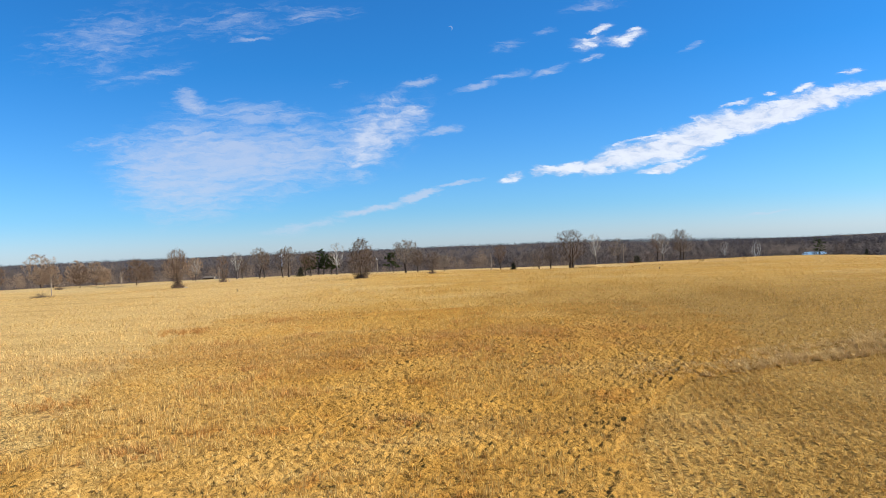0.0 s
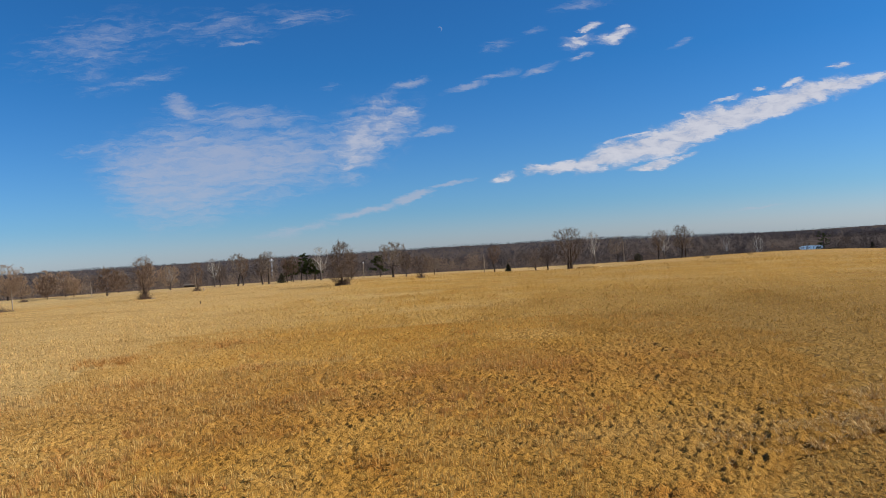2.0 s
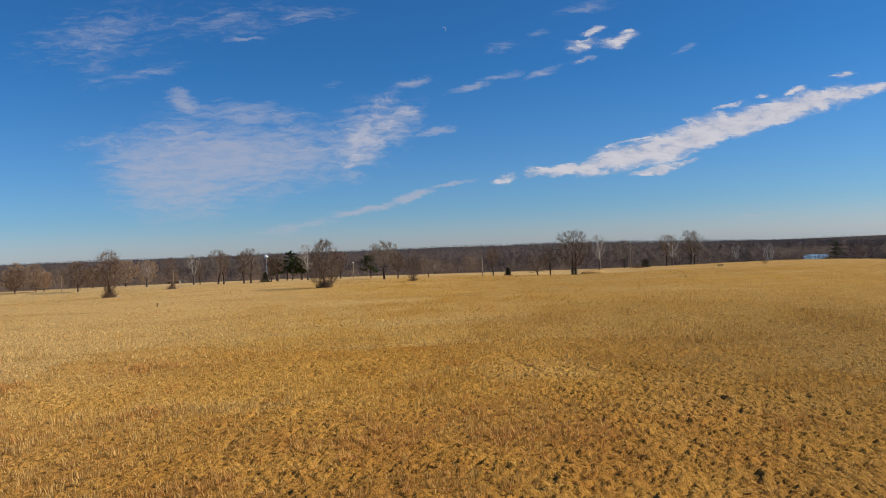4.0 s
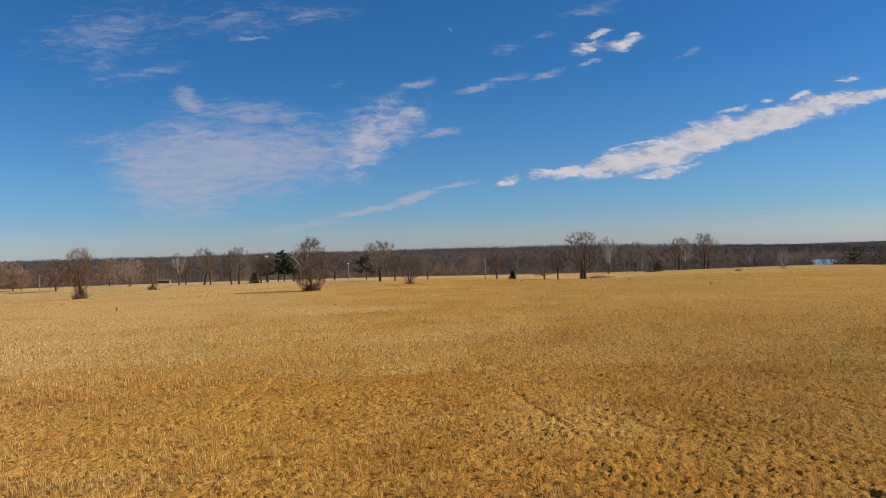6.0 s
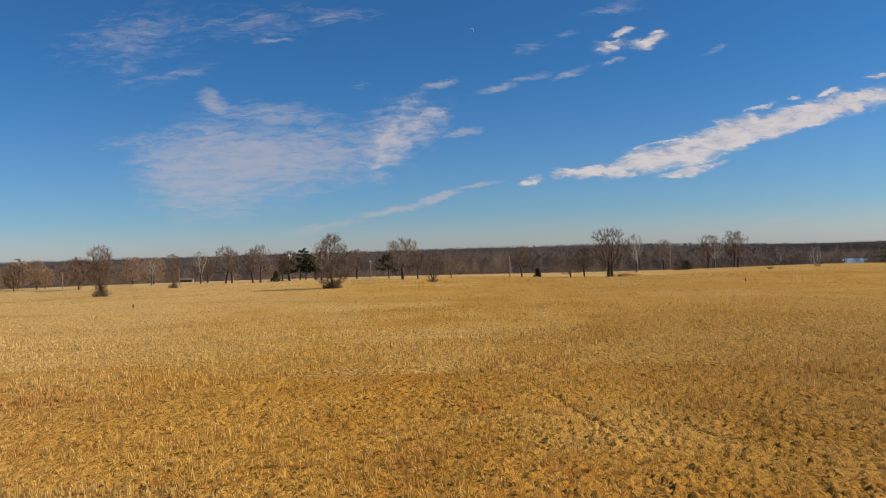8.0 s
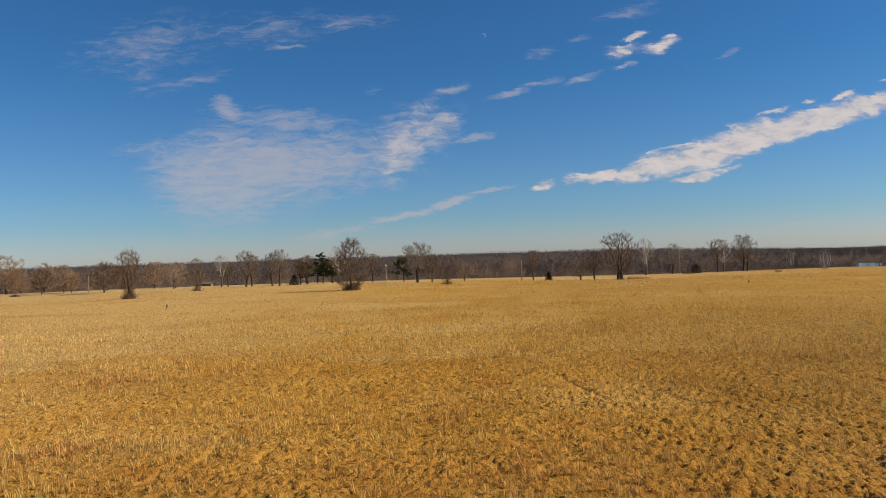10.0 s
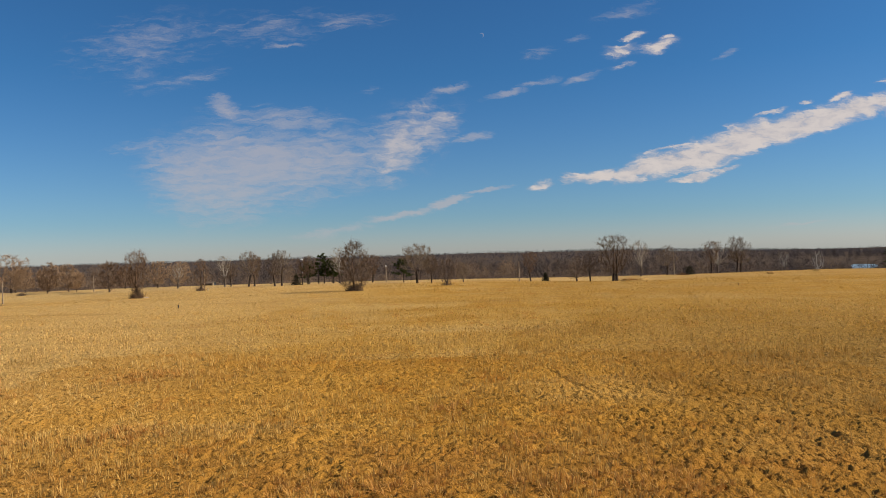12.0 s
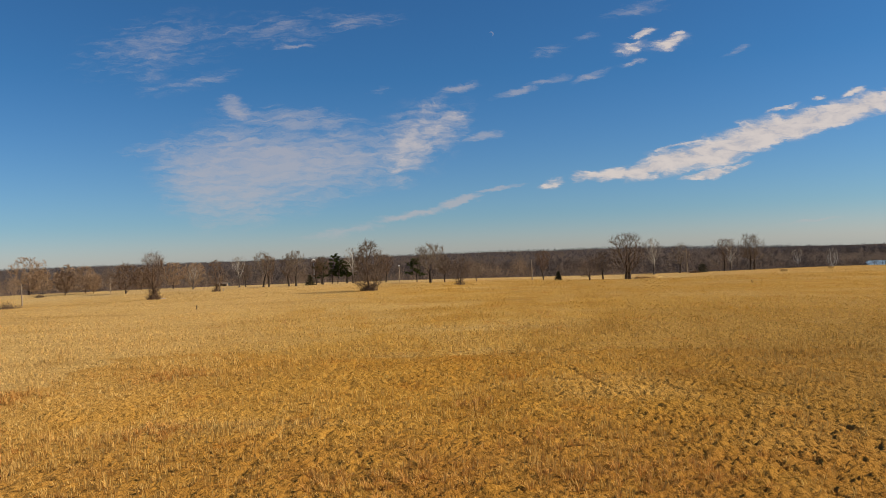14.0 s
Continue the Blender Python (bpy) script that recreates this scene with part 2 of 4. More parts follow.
STRAW, STRAW_GOLD, STRAW_PALE = (0.65, 0.405, 0.115), (0.69, 0.42, 0.1), (0.75, 0.52, 0.2)
RUSSET, RUSSET_SOFT, WEED_GREY = (0.56, 0.265, 0.055), (0.62, 0.355, 0.075), (0.52, 0.36, 0.15)


def grass_material(name, dark_share=0.35, through_light=0.12, tuft_share=0.5):
    m, g = material(name)
    colour, place, flat = field_colour(g)
    each = g.node("ShaderNodeNewGeometry").outputs["Random Per Island"]
    tuft = g.noise(flat, 2.6, 2.0, 0.6)
    colour = g.mix(g.ramp(tuft, 0.52, 0.72, 0.0, 0.45), colour, STRAW_PALE)
    colour = g.mix(g.ramp(tuft, 0.48, 0.3, 0.0, tuft_share), colour, (0.42, 0.25, 0.07))
    colour = g.mix(g.ramp(each, 0.0, 0.7, 0.22, 0.0, False), colour, STRAW_PALE)
    colour = g.mix(g.ramp(each, 0.78, 0.86, 0.0, dark_share), colour, (0.33, 0.2, 0.06))
    finish(g, colour, 0.75, through_light=through_light)
    return m


def folds(g, place, strand):
    """Relief of grass lodged into small overlapping folds and clumps."""
    bent_place = g.node("ShaderNodeVectorMath", {0: place, 1: g.node("ShaderNodeTexNoise", {"Vector": place, "Scale": 1.7, "Detail": 3.0}).outputs["Color"]}, operation="ADD").outputs[0]
    clump = g.node("ShaderNodeTexVoronoi", {"Vector": g.mapped(bent_place, turn=20, scale=(1, 0.75, 0.8)), "Scale": 2.5, "Randomness": 1.0}).outputs["Distance"]
    small = g.node("ShaderNodeTexVoronoi", {"Vector": bent_place, "Scale": 8.0, "Randomness": 1.0}).outputs["Distance"]
    return g.math("ADD", g.math("MULTIPLY", strand, 0.5), g.math("ADD", g.math("MULTIPLY", clump, -1.0), g.math("MULTIPLY", small, -0.2)))


def mat_material():
    """Dead grass matted down into tussocks, with strands and darker hollows of old thatch."""
    m, g = material("matted_grass")
    colour, place, flat = field_colour(g)
    strand = g.noise(g.mapped(place, turn=25, scale=(1, 0.35, 0.6)), 16.0, 5.0, 0.7, 0.6)
    old = g.noise(place, 3.1, 4.0, 0.6)
    colour = g.mix(g.math("MULTIPLY", g.ramp(strand, 0.55, 0.32), 0.6), colour, (0.28, 0.15, 0.04))
    colour = g.mix(g.math("MULTIPLY", g.ramp(old, 0.55, 0.75), 0.4), colour, (0.36, 0.2, 0.06))
    colour = g.mix(g.math("MULTIPLY", g.ramp(strand, 0.55, 0.72), 0.5), colour, STRAW_PALE)
    finish(g, g.mix(1.0, colour, (0.68, 0.58, 0.43), "MULTIPLY"), 0.95, bump=folds(g, place, strand), bump_depth=0.13)
    return m


def soil_material():
    """Matted dead thatch on the field, brown leaf litter under the woods."""
    m, g = material("thatch")
    colour, place, flat = field_colour(g)
    xyz = g.node("ShaderNodeSeparateXYZ", {0: place}).outputs
    fine = g.noise(g.mapped(flat, turn=10, scale=(1, 0.5, 1)), 5.0, 6.0, 0.7, 0.5)
    clump = g.noise(flat, 1.1, 4.0, 0.6)
    thatch = g.mix(g.ramp(fine, 0.35, 0.65), (0.5, 0.455, 0.39), (0.9, 0.85, 0.77))
    colour = g.mix(1.0, colour, thatch, "MULTIPLY")
    colour = g.mix(g.math("MULTIPLY", g.ramp(clump, 0.5, 0.7), 0.35), colour, (0.2, 0.12, 0.05))
    litter = g.mix(g.ramp(g.noise(flat, 0.03, 5.0, 0.6), 0.35, 0.65), (0.06, 0.043, 0.032), (0.105, 0.074, 0.052))
    wood = g.math("ADD", xyz[1], g.math("MULTIPLY_ADD", g.noise(flat, 0.02, 3.0), 60.0, -30.0))
    colour = g.mix(g.ramp(wood, 395.0, 425.0), colour, litter)
    finish(g, colour, 0.95, bump=folds(g, place, g.math("ADD", fine, clump)), bump_depth=0.16)
    return m


def bark_material(name, dark, light, scale=6.0, pale_from=None, pale=(0.6, 0.57, 0.5)):
    m, g = material(name)
    at = g.node("ShaderNodeTexCoord").outputs["Object"]
    grain = g.noise(g.mapped(at, scale=(1, 1, 0.25)), scale, 5.0, 0.65)
    colour = g.mix(g.ramp(grain, 0.35, 0.65), dark, light)
    if pale_from is not None:
        z = g.node("ShaderNodeSeparateXYZ", {0: at}).outputs[2]
        flakes = g.noise(at, 0.8, 4.0, 0.6)
        high = g.ramp(g.math("ADD", z, g.math("MULTIPLY_ADD", flakes, 5.0, -2.5)), pale_from, pale_from + 2.5)
        colour = g.mix(high, colour, pale)
    finish(g, colour, 0.9, bump=grain, bump_depth=0.03)
    return m


def leaf_material(name, dark, light, patches=0.7, through_light=0.15, single=0.6):
    m, g = material(name)
    each = g.node("ShaderNodeNewGeometry").outputs["Random Per Island"]
    at = g.node("ShaderNodeTexCoord").outputs["Object"]
    colour = g.mix(g.math("MULTIPLY_ADD", each, single, g.ramp(g.noise(at, patches), 0.3, 0.7, -0.1, 0.8 - single / 2)), dark, light)
    finish(g, colour, 0.9, through_light=through_light)
    return m


def plain_material(name, dark, light, scale=3.0, rough=0.7, metal=0.0):
    m, g = material(name)
    at = g.node("ShaderNodeTexCoord").outputs["Object"]
    grain = g.noise(g.mapped(at, scale=(1, 1, 0.3)), scale, 5.0, 0.6)
    finish(g, g.mix(g.ramp(grain, 0.3, 0.7), dark, light), rough, bump=grain, bump_depth=0.01, metal=metal)
    return m


GRASS = grass_material("dry_grass", 0.4, 0.32, 0.65)
GRASS_FAR = grass_material("dry_grass_sward", 0.1, 0.48, 0.42)
SOIL = soil_material()
WEEDS = leaf_material("grey_dead_weeds", (0.47, 0.3, 0.11), (0.66, 0.45, 0.19))
BLUESTEM_RED = leaf_material("russet_bluestem", (0.52, 0.255, 0.07), (0.64, 0.37, 0.115), through_light=0.3)
MAT = mat_material()
BARK = bark_material("brown_bark", (0.05, 0.037, 0.028), (0.11, 0.085, 0.065))
TWIG = leaf_material("brown_twigs", (0.09, 0.062, 0.042), (0.22, 0.155, 0.105))
TWIG_GREY = leaf_material("grey_twigs", (0.14, 0.105, 0.075), (0.3, 0.235, 0.175))
TWIG_RUST = leaf_material("russet_twigs", (0.13, 0.07, 0.035), (0.27, 0.15, 0.075))
PALE_BARK = bark_material("sycamore_bark", (0.09, 0.07, 0.055), (0.17, 0.135, 0.11), 5.0, 2.8, (0.5, 0.455, 0.385))
# some distance haze is put into the valley woods' base colour as grey
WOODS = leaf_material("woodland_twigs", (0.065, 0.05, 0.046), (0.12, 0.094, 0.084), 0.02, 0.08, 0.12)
TWIG_BROWN = leaf_material("reddish_brown_twigs", (0.11, 0.07, 0.045), (0.25, 0.165, 0.105))
WOODS_NEAR = leaf_material("brown_wood_edge_twigs", (0.14, 0.1, 0.07), (0.37, 0.255, 0.165), 0.06, 0.12, 0.25)
TWIG_TAN = leaf_material("tan_twigs", (0.24, 0.16, 0.1), (0.5, 0.35, 0.22), 0.5, 0.3)
# greyer, bluer base colour stands in for haze over the far ridge
RIDGE = leaf_material("hazed_ridge_twigs", (0.085, 0.075, 0.078), (0.14, 0.124, 0.126), 0.004, 0.08, 0.12)
PINE = leaf_material("pine_needles", (0.02, 0.032, 0.01), (0.085, 0.1, 0.03))
CEDAR = leaf_material("cedar_foliage", (0.03, 0.032, 0.018), (0.085, 0.075, 0.04))
TIMBER = plain_material("weathered_pole_wood", (0.24, 0.18, 0.125), (0.38, 0.3, 0.22))
DEADWOOD = plain_material("bleached_deadwood", (0.26, 0.2, 0.14), (0.42, 0.34, 0.26))
WINDOW = plain_material("dark_window_glass", (0.03, 0.035, 0.04), (0.05, 0.055, 0.06), 2.0, 0.25)
STEEL = plain_material("galvanised_steel", (0.45, 0.46, 0.47), (0.6, 0.61, 0.62), 3.0, 0.45, 0.6)
WHITE = plain_material("white_paint", (0.7, 0.7, 0.68), (0.82, 0.82, 0.8))
ROOF = plain_material("grey_metal_roof", (0.13, 0.105, 0.08), (0.19, 0.155, 0.12), 2.0, 0.9)


# ---- ground ----
def ease(a, b, v):
    t = np.clip((v - a) / (b - a), 0.0, 1.0)
    return t * t * (3 - 2 * t)


def waves(x, y, size, seed):
    """A smooth uneven field between about -1 and 1."""
    rng = np.random.default_rng(seed)
    total = 0.0
    for _ in range(7):
        turn, stretch, phase = rng.uniform(0, 6.28), rng.uniform(0.7, 1.6), rng.uniform(0, 6.28)
        total = total + np.sin((x * math.cos(turn) + y * math.sin(turn)) * 6.28 / size * stretch + phase)
    return total / 4.0


def height(x, y):
    """The meadow is a broad rise that falls off beyond the tree belt into a wooded valley."""
    x, y = np.asarray(x, float), np.asarray(y, float)
    u, v = np.clip(x, -420, 420) / 100, np.clip((y - 150) / 100, -3, 4.5)
    rise = 0.29 - 0.16 * u - 0.57 * u * u - 0.245 * v - 0.85 * v * v - 0.35 * np.clip(u, -3, 3) * v
    for bx, by, size, lift in HUMPS:
        rise = rise + lift * np.exp(-((x - bx) ** 2 + (y - by) ** 2) / size**2)
    low = -25 + 3.5 * waves(x, y, 800, 3) + 7 * ease(1500, 3300, np.hypot(x, y)) - 31 * ease(500, 1800, x)
    low = low - 11 * np.exp(-(((x - 527 - 0.52 * (y - 1065)) / 42) ** 2) - ((y - 1065) / 190) ** 2)
    k = ease(400, 640, y + 0.1 * np.abs(x))
    k = np.maximum(k, ease(330, 700, np.abs(x) - 0.3 * y))
    return rise * (1 - k) + low * k


HUMPS = ((-22, 204, 30, 0.45), (48, 284, 22, -1.5), (150, 340, 70, 1.2), (200, 430, 75, 4.3), (242, 462, 42, 4.5), (-140, 240, 42, -3.0), (-80, 228, 26, -0.45), (-25, 90, 26, -0.7), (8, 70, 16, 0.5), (31, 108, 16, -0.7), (30, 62, 14, -0.5))


# wheel ruts and cattle tracks across the meadow, as lines over the plan (x, y)
RUTS = (
    ((-1.2, 48), (-2.9, 66), (-4.0, 77), (-5.1, 88), (-7.6, 108), (-9.2, 125)), ((-3.6, 52), (-5.3, 66), (-6.8, 77), (-7.6, 91), (-8.8, 106), (-11.5, 130)),
    ((14.2, 51), (14.4, 57), (14.9, 66), (12.3, 79), (11.1, 86), (8.0, 101), (6.4, 112)), ((20.2, 56), (20.6, 66), (18.6, 77), (17.9, 88), (15.0, 104)),
    ((2.6, 98), (1.7, 106.8), (-0.1, 111), (-3.4, 117), (-9.0, 123)), ((27.5, 66), (28.6, 85), (25.5, 97), (26.4, 112), (22.0, 131)), ((33.0, 92), (30.3, 109), (28.0, 124), (29.0, 140)),
)


def rut_depth(x, y):
    """0 away from the ruts, 1 in their middle."""
    most = np.zeros(np.shape(x))
    broken = ease(-0.45, 0.35, waves(x, y, 14, 21) + 0.8 * waves(x, y, 3.1, 22))
    wobble = 0.3 * waves(x, y, 9, 8) + 0.16 * waves(x, y, 1.6, 9)
    for line in RUTS:
        lx, ly = np.array([p[0] for p in line]), np.array([p[1] for p in line])
        gap = np.abs(x - np.interp(y, ly, lx) + wobble)
        most = np.maximum(most, np.exp(-((gap / 0.16) ** 2)) * ((y > ly[0]) & (y < ly[-1])) * broken)
    return most


def lodged(x, y):
    """1 where the grass lies beaten down in lumps, 0 where it stands upright."""
    k = 0.5 + 0.42 * waves(x, y, 26, 41) + 0.34 * waves(x, y, 9, 42) + 0.16 * waves(x, y, 3.2, 43)
    k = k + 0.5 * ease(2, 14, x) * ease(100, 70, y) + 0.8 * weedy_margin(x, y)
    return ease(0.1, 0.95, k)


def weedy_margin(x, y):
    """1 in the rough grey weeds beside the cut corner."""
    off = y - (52.8 + (x - 19) * 0.5)
    return ease(12.5, 14.5, x) * ease(-0.5, 0.3, off) * ease(10, 4, off + 2 * waves(x, y, 6, 44))


def mown(x, y):
    """1 inside the cut corner of the field."""
    edge_left = 8.4 + 0.0185 * np.clip(y - 31, 0, 40) ** 2 + 0.35 * waves(x, y, 6, 4)
    edge_top = 52.8 + (x - 19.0) * 0.5 + 0.4 * waves(x, y, 7, 5)
    return (x > edge_left) & (y < edge_top)


def spread_lines(near, step, far, growth):
    """Even lines from -near to near, then wider and wider to far."""
    line = list(np.arange(0, near + step / 2, step))
    while line[-1] < far:
        step *= growth
        line.append(min(line[-1] + step, far))
    return np.array(line)


def mesh_of(name, verts, tris):
    """A mesh of triangles, from arrays."""
    me = bpy.data.meshes.new(name)
    verts, tris = np.asarray(verts, np.float32), np.asarray(tris, np.int32)
    me.vertices.add(len(verts))
    me.vertices.foreach_set("co", verts.ravel())
    me.loops.add(tris.size)
    me.loops.foreach_set("vertex_index", tris.ravel())
    me.polygons.add(len(tris))
    me.polygons.foreach_set("loop_start", np.arange(0, tris.size, 3, dtype=np.int32))
    me.update(calc_edges=True)
    return me


def build_ground():
    half = spread_lines(40, 0.5, 4600, 1.12)
    xs = np.concatenate([-half[:0:-1], half])
    ahead_lines = spread_lines(125, 0.5, 4650, 1.07) + 10
    behind = -spread_lines(2, 4, 4600, 1.35)[:0:-1]
    ys = np.concatenate([behind, [0, 4, 7], ahead_lines])
    gx, gy = np.meshgrid(xs, ys)
    gz = height(gx, gy)
    near = (np.abs(gx) < 60) & (gy > 5) & (gy < 170)
    gz = gz - 0.06 * near + near * (0.03 * waves(gx, gy, 2.3, 11) + 0.03 * waves(gx, gy, 5.1, 12) - 0.09 * rut_depth(gx, gy))
    n = len(xs)
    i = (np.arange(len(ys) - 1)[:, None] * n + np.arange(n - 1)).ravel()
    tris = np.concatenate([np.stack([i, i + 1, i + n + 1], 1), np.stack([i, i + n + 1, i + n], 1)])
    me = mesh_of("ground", np.stack([gx.ravel(), gy.ravel(), gz.ravel()], 1), tris)
    me.polygons.foreach_set("use_smooth", np.ones(len(tris), bool))
    me.materials.append(SOIL)
    tagged(new("ground", me), "dry winter meadow falling towards a wooded valley", "ground", kind="structure")


build_ground()


def build_lake(x, y, half_x, half_y, z):
    """A still lake in the valley, with an uneven shore."""
    m, g = material("lake_water")
    place = g.node("ShaderNodeNewGeometry").outputs["Position"]
    ripples = g.noise(g.mapped(place, scale=(0.5, 1, 1)), 0.8, 4.0, 0.6)
    finish(g, g.mix(g.ramp(g.noise(place, 0.03), 0.3, 0.7), (0.14, 0.22, 0.28), (0.18, 0.27, 0.33)), 0.4, bump=ripples, bump_depth=0.03, spec=0.5)
    turn = np.linspace(0, 2 * math.pi, 64, endpoint=False)
    shore = 1 + 0.12 * np.sin(3 * turn + 1) + 0.08 * np.sin(5 * turn)
    verts = np.concatenate([[[x, y, z]], np.stack([x + half_x * shore * np.cos(turn) + 0.52 * half_y * shore * np.sin(turn), y + half_y * shore * np.sin(turn), np.full(64, z)], 1)])
    ring = np.arange(64)
    me = mesh_of("water", verts, np.stack([0 * ring, 1 + ring, 1 + (ring + 1) % 64], 1))
    me.materials.append(m)
    tagged(new("water", me), "pale blue lake lying in the wooded valley", "lake", kind="structure")


build_lake(527, 1065, 17, 150, -30.2)


def grass_blades(rng, x, y, tall, blades, wide, flop, lift=0.0, reach=0.2):
    """Domed tussocks of arching blades on the ground at x, y: vertices and triangles."""
    n = len(x) * blades
    bx, by = np.repeat(x, blades), np.repeat(y, blades)
    tall, flop, wide = np.repeat(tall, blades), np.repeat(flop, blades), np.repeat(wide, blades)
    lay = np.repeat(3.6 + 1.1 * waves(x, y, 11, 77) + rng.normal(0, 0.5, len(x)), blades)
    turn = rng.uniform(0, 6.283, n)
    # part of each tussock is laid over to one side
    turn = np.where(rng.random(n) < 0.45, lay + rng.normal(0, 0.6, n), turn)
    off = np.abs(rng.normal(0, reach, n)) * tall
    lift = np.repeat(np.broadcast_to(lift, x.shape), blades) * np.clip(1 - (off / (tall + 0.05)) ** 2, 0, 1)
    bx, by = bx + np.cos(turn) * off, by + np.sin(turn) * off
    bz = height(bx, by) + lift - 0.04
    long = tall * rng.uniform(0.65, 1.3, n)
    lean = np.clip(np.abs(rng.normal(0.4, 0.35, n)) + flop, 0.03, 1.35)
    dx, dy = np.cos(turn), np.sin(turn)
    face = turn + 1.5708 + rng.normal(0, 0.5, n)
    wx, wy = np.cos(face) * wide / 2, np.sin(face) * wide / 2
    mx, my, mz = bx + dx * long * 0.55 * np.sin(lean * 0.6), by + dy * long * 0.55 * np.sin(lean * 0.6), bz + long * 0.55 * np.cos(lean * 0.6)
    tx, ty, tz = mx + dx * long * 0.45 * np.sin(lean * 1.6), my + dy * long * 0.45 * np.sin(lean * 1.6), mz + long * 0.45 * np.cos(lean * 1.6)
    verts = np.stack([np.stack([bx, by, bz], 1), np.stack([mx - wx, my - wy, mz], 1), np.stack([mx + wx, my + wy, mz], 1), np.stack([tx, ty, tz], 1)], 1)
    base = np.arange(n)[:, None] * 4
    tris = np.concatenate([base + [0, 2, 1], base + [1, 2, 3]])
    return verts.reshape(-1, 3), tris


def near_width(y):
    return 18 + 0.21 * np.clip(y - 20, 0, 65)


def in_near(x, y):
    return (np.abs(x) + 1.6 * waves(x, y, 7, 37) < near_width(y)) & (y + 7 * waves(x, y, 34, 38) < 112)


def tussock_mat(seed, gap, step, xs, ys):
    """The near meadow's surface: domed tussocks crowded together with cracks between them. Gives their middles and heights too."""
    rng = np.random.default_rng(seed)
    nx, ny = int((xs[1] - xs[0]) / gap), int((ys[1] - ys[0]) / gap)
    cx = xs[0] + (np.arange(nx)[None, :] + 0.5 + rng.uniform(-0.42, 0.42, (ny, nx))) * gap
    cy = ys[0] + (np.arange(ny)[:, None] + 0.5 + rng.uniform(-0.42, 0.42, (ny, nx))) * gap
    beaten = lodged(cx, cy)
    rough = 0.5 + 0.5 * beaten + 0.14 * waves(cx, cy, 4.2, seed + 1) + 0.3 * weedy_margin(cx, cy)
    tall = 0.25 * rough * rng.uniform(0.5, 1.3, (ny, nx))
    tall = np.clip(tall, 0.02, 0.6)
    rim = np.clip((near_width(cy) - np.abs(cx) - 1.6 * waves(cx, cy, 7, 37)) / 8, 0, 1) * ease(120, 80, cy + 7 * waves(cx, cy, 34, 38))
    border = mown(cx, cy - 1.0) | mown(cx + 0.8, cy) | mown(cx + 0.4, cy - 0.5)
    tall = tall * (0.12 + 0.88 * rim) * np.where(border, 0.35, 1.0)
    wide = gap * rng.uniform(0.66, 0.96, (ny, nx))
    px, py = np.arange(*xs, step), np.arange(*ys, step)
    gx, gy = np.meshgrid(px, py)
    gx, gy = gx + rng.uniform(-0.3, 0.3, gx.shape) * step, gy + rng.uniform(-0.3, 0.3, gx.shape) * step
    # the tussocks lean and run into one another
    wx, wy = gx + 0.16 * waves(gx, gy, 1.1, seed + 7), gy + 0.16 * waves(gx, gy, 0.9, seed + 8)
    ix, iy = np.clip(((wx - xs[0]) / gap).astype(int), 0, nx - 1), np.clip(((wy - ys[0]) / gap).astype(int), 0, ny - 1)
    top = 0.1 + 0.03 * waves(gx, gy, 0.8, seed + 6)
    for dx in (-1, 0, 1):
        for dy in (-1, 0, 1):
            jx, jy = np.clip(ix + dx, 0, nx - 1), np.clip(iy + dy, 0, ny - 1)
            d2 = ((wx - cx[jy, jx]) ** 2 + (wy - cy[jy, jx]) ** 2) / wide[jy, jx] ** 2
            top = np.maximum(top, tall[jy, jx] * (0.4 + 0.6 * np.sqrt(np.clip(1 - d2, 0, 1))) * (d2 < 1))
    top = top * (0.85 + 0.3 * waves(gx, gy, 0.42, seed + 9)) - 0.1 * rut_depth(gx, gy)
    top = np.where(mown(gx, gy - 0.9) | mown(gx + 0.7, gy), top * 0.25, top)
    top = top + rng.normal(0, 0.018, top.shape)
    # the mat thins out and dips into the thatch along its rim
    margin = np.minimum((near_width(gy) - np.abs(gx) - 1.6 * waves(gx, gy, 7, 37)) * 1.5, 112 - gy - 7 * waves(gx, gy, 34, 38))
    top = top - 0.2 * ease(7, 0, margin)
    gz = height(gx, gy) + top
    n = len(px)
    keep = in_near(gx, gy) & ~mown(gx, gy)
    i = (np.arange(len(py) - 1)[:, None] * n + np.arange(n - 1)).ravel()
    i = i[keep.ravel()[i]]
    tris = np.concatenate([np.stack([i, i + 1, i + n + 1], 1), np.stack([i, i + n + 1, i + n], 1)])
    used, tris = np.unique(tris, return_inverse=True)
    me = mesh_of("matted_grass", np.stack([gx.ravel(), gy.ravel(), gz.ravel()], 1)[used], tris.reshape(-1, 3))
    me.polygons.foreach_set("use_smooth", np.ones(len(me.polygons), bool))
    me.materials.append(MAT)
    tagged(new("matted_grass", me), "matted tussocks of dead straw-coloured grass", "grass", kind="stuff")
    


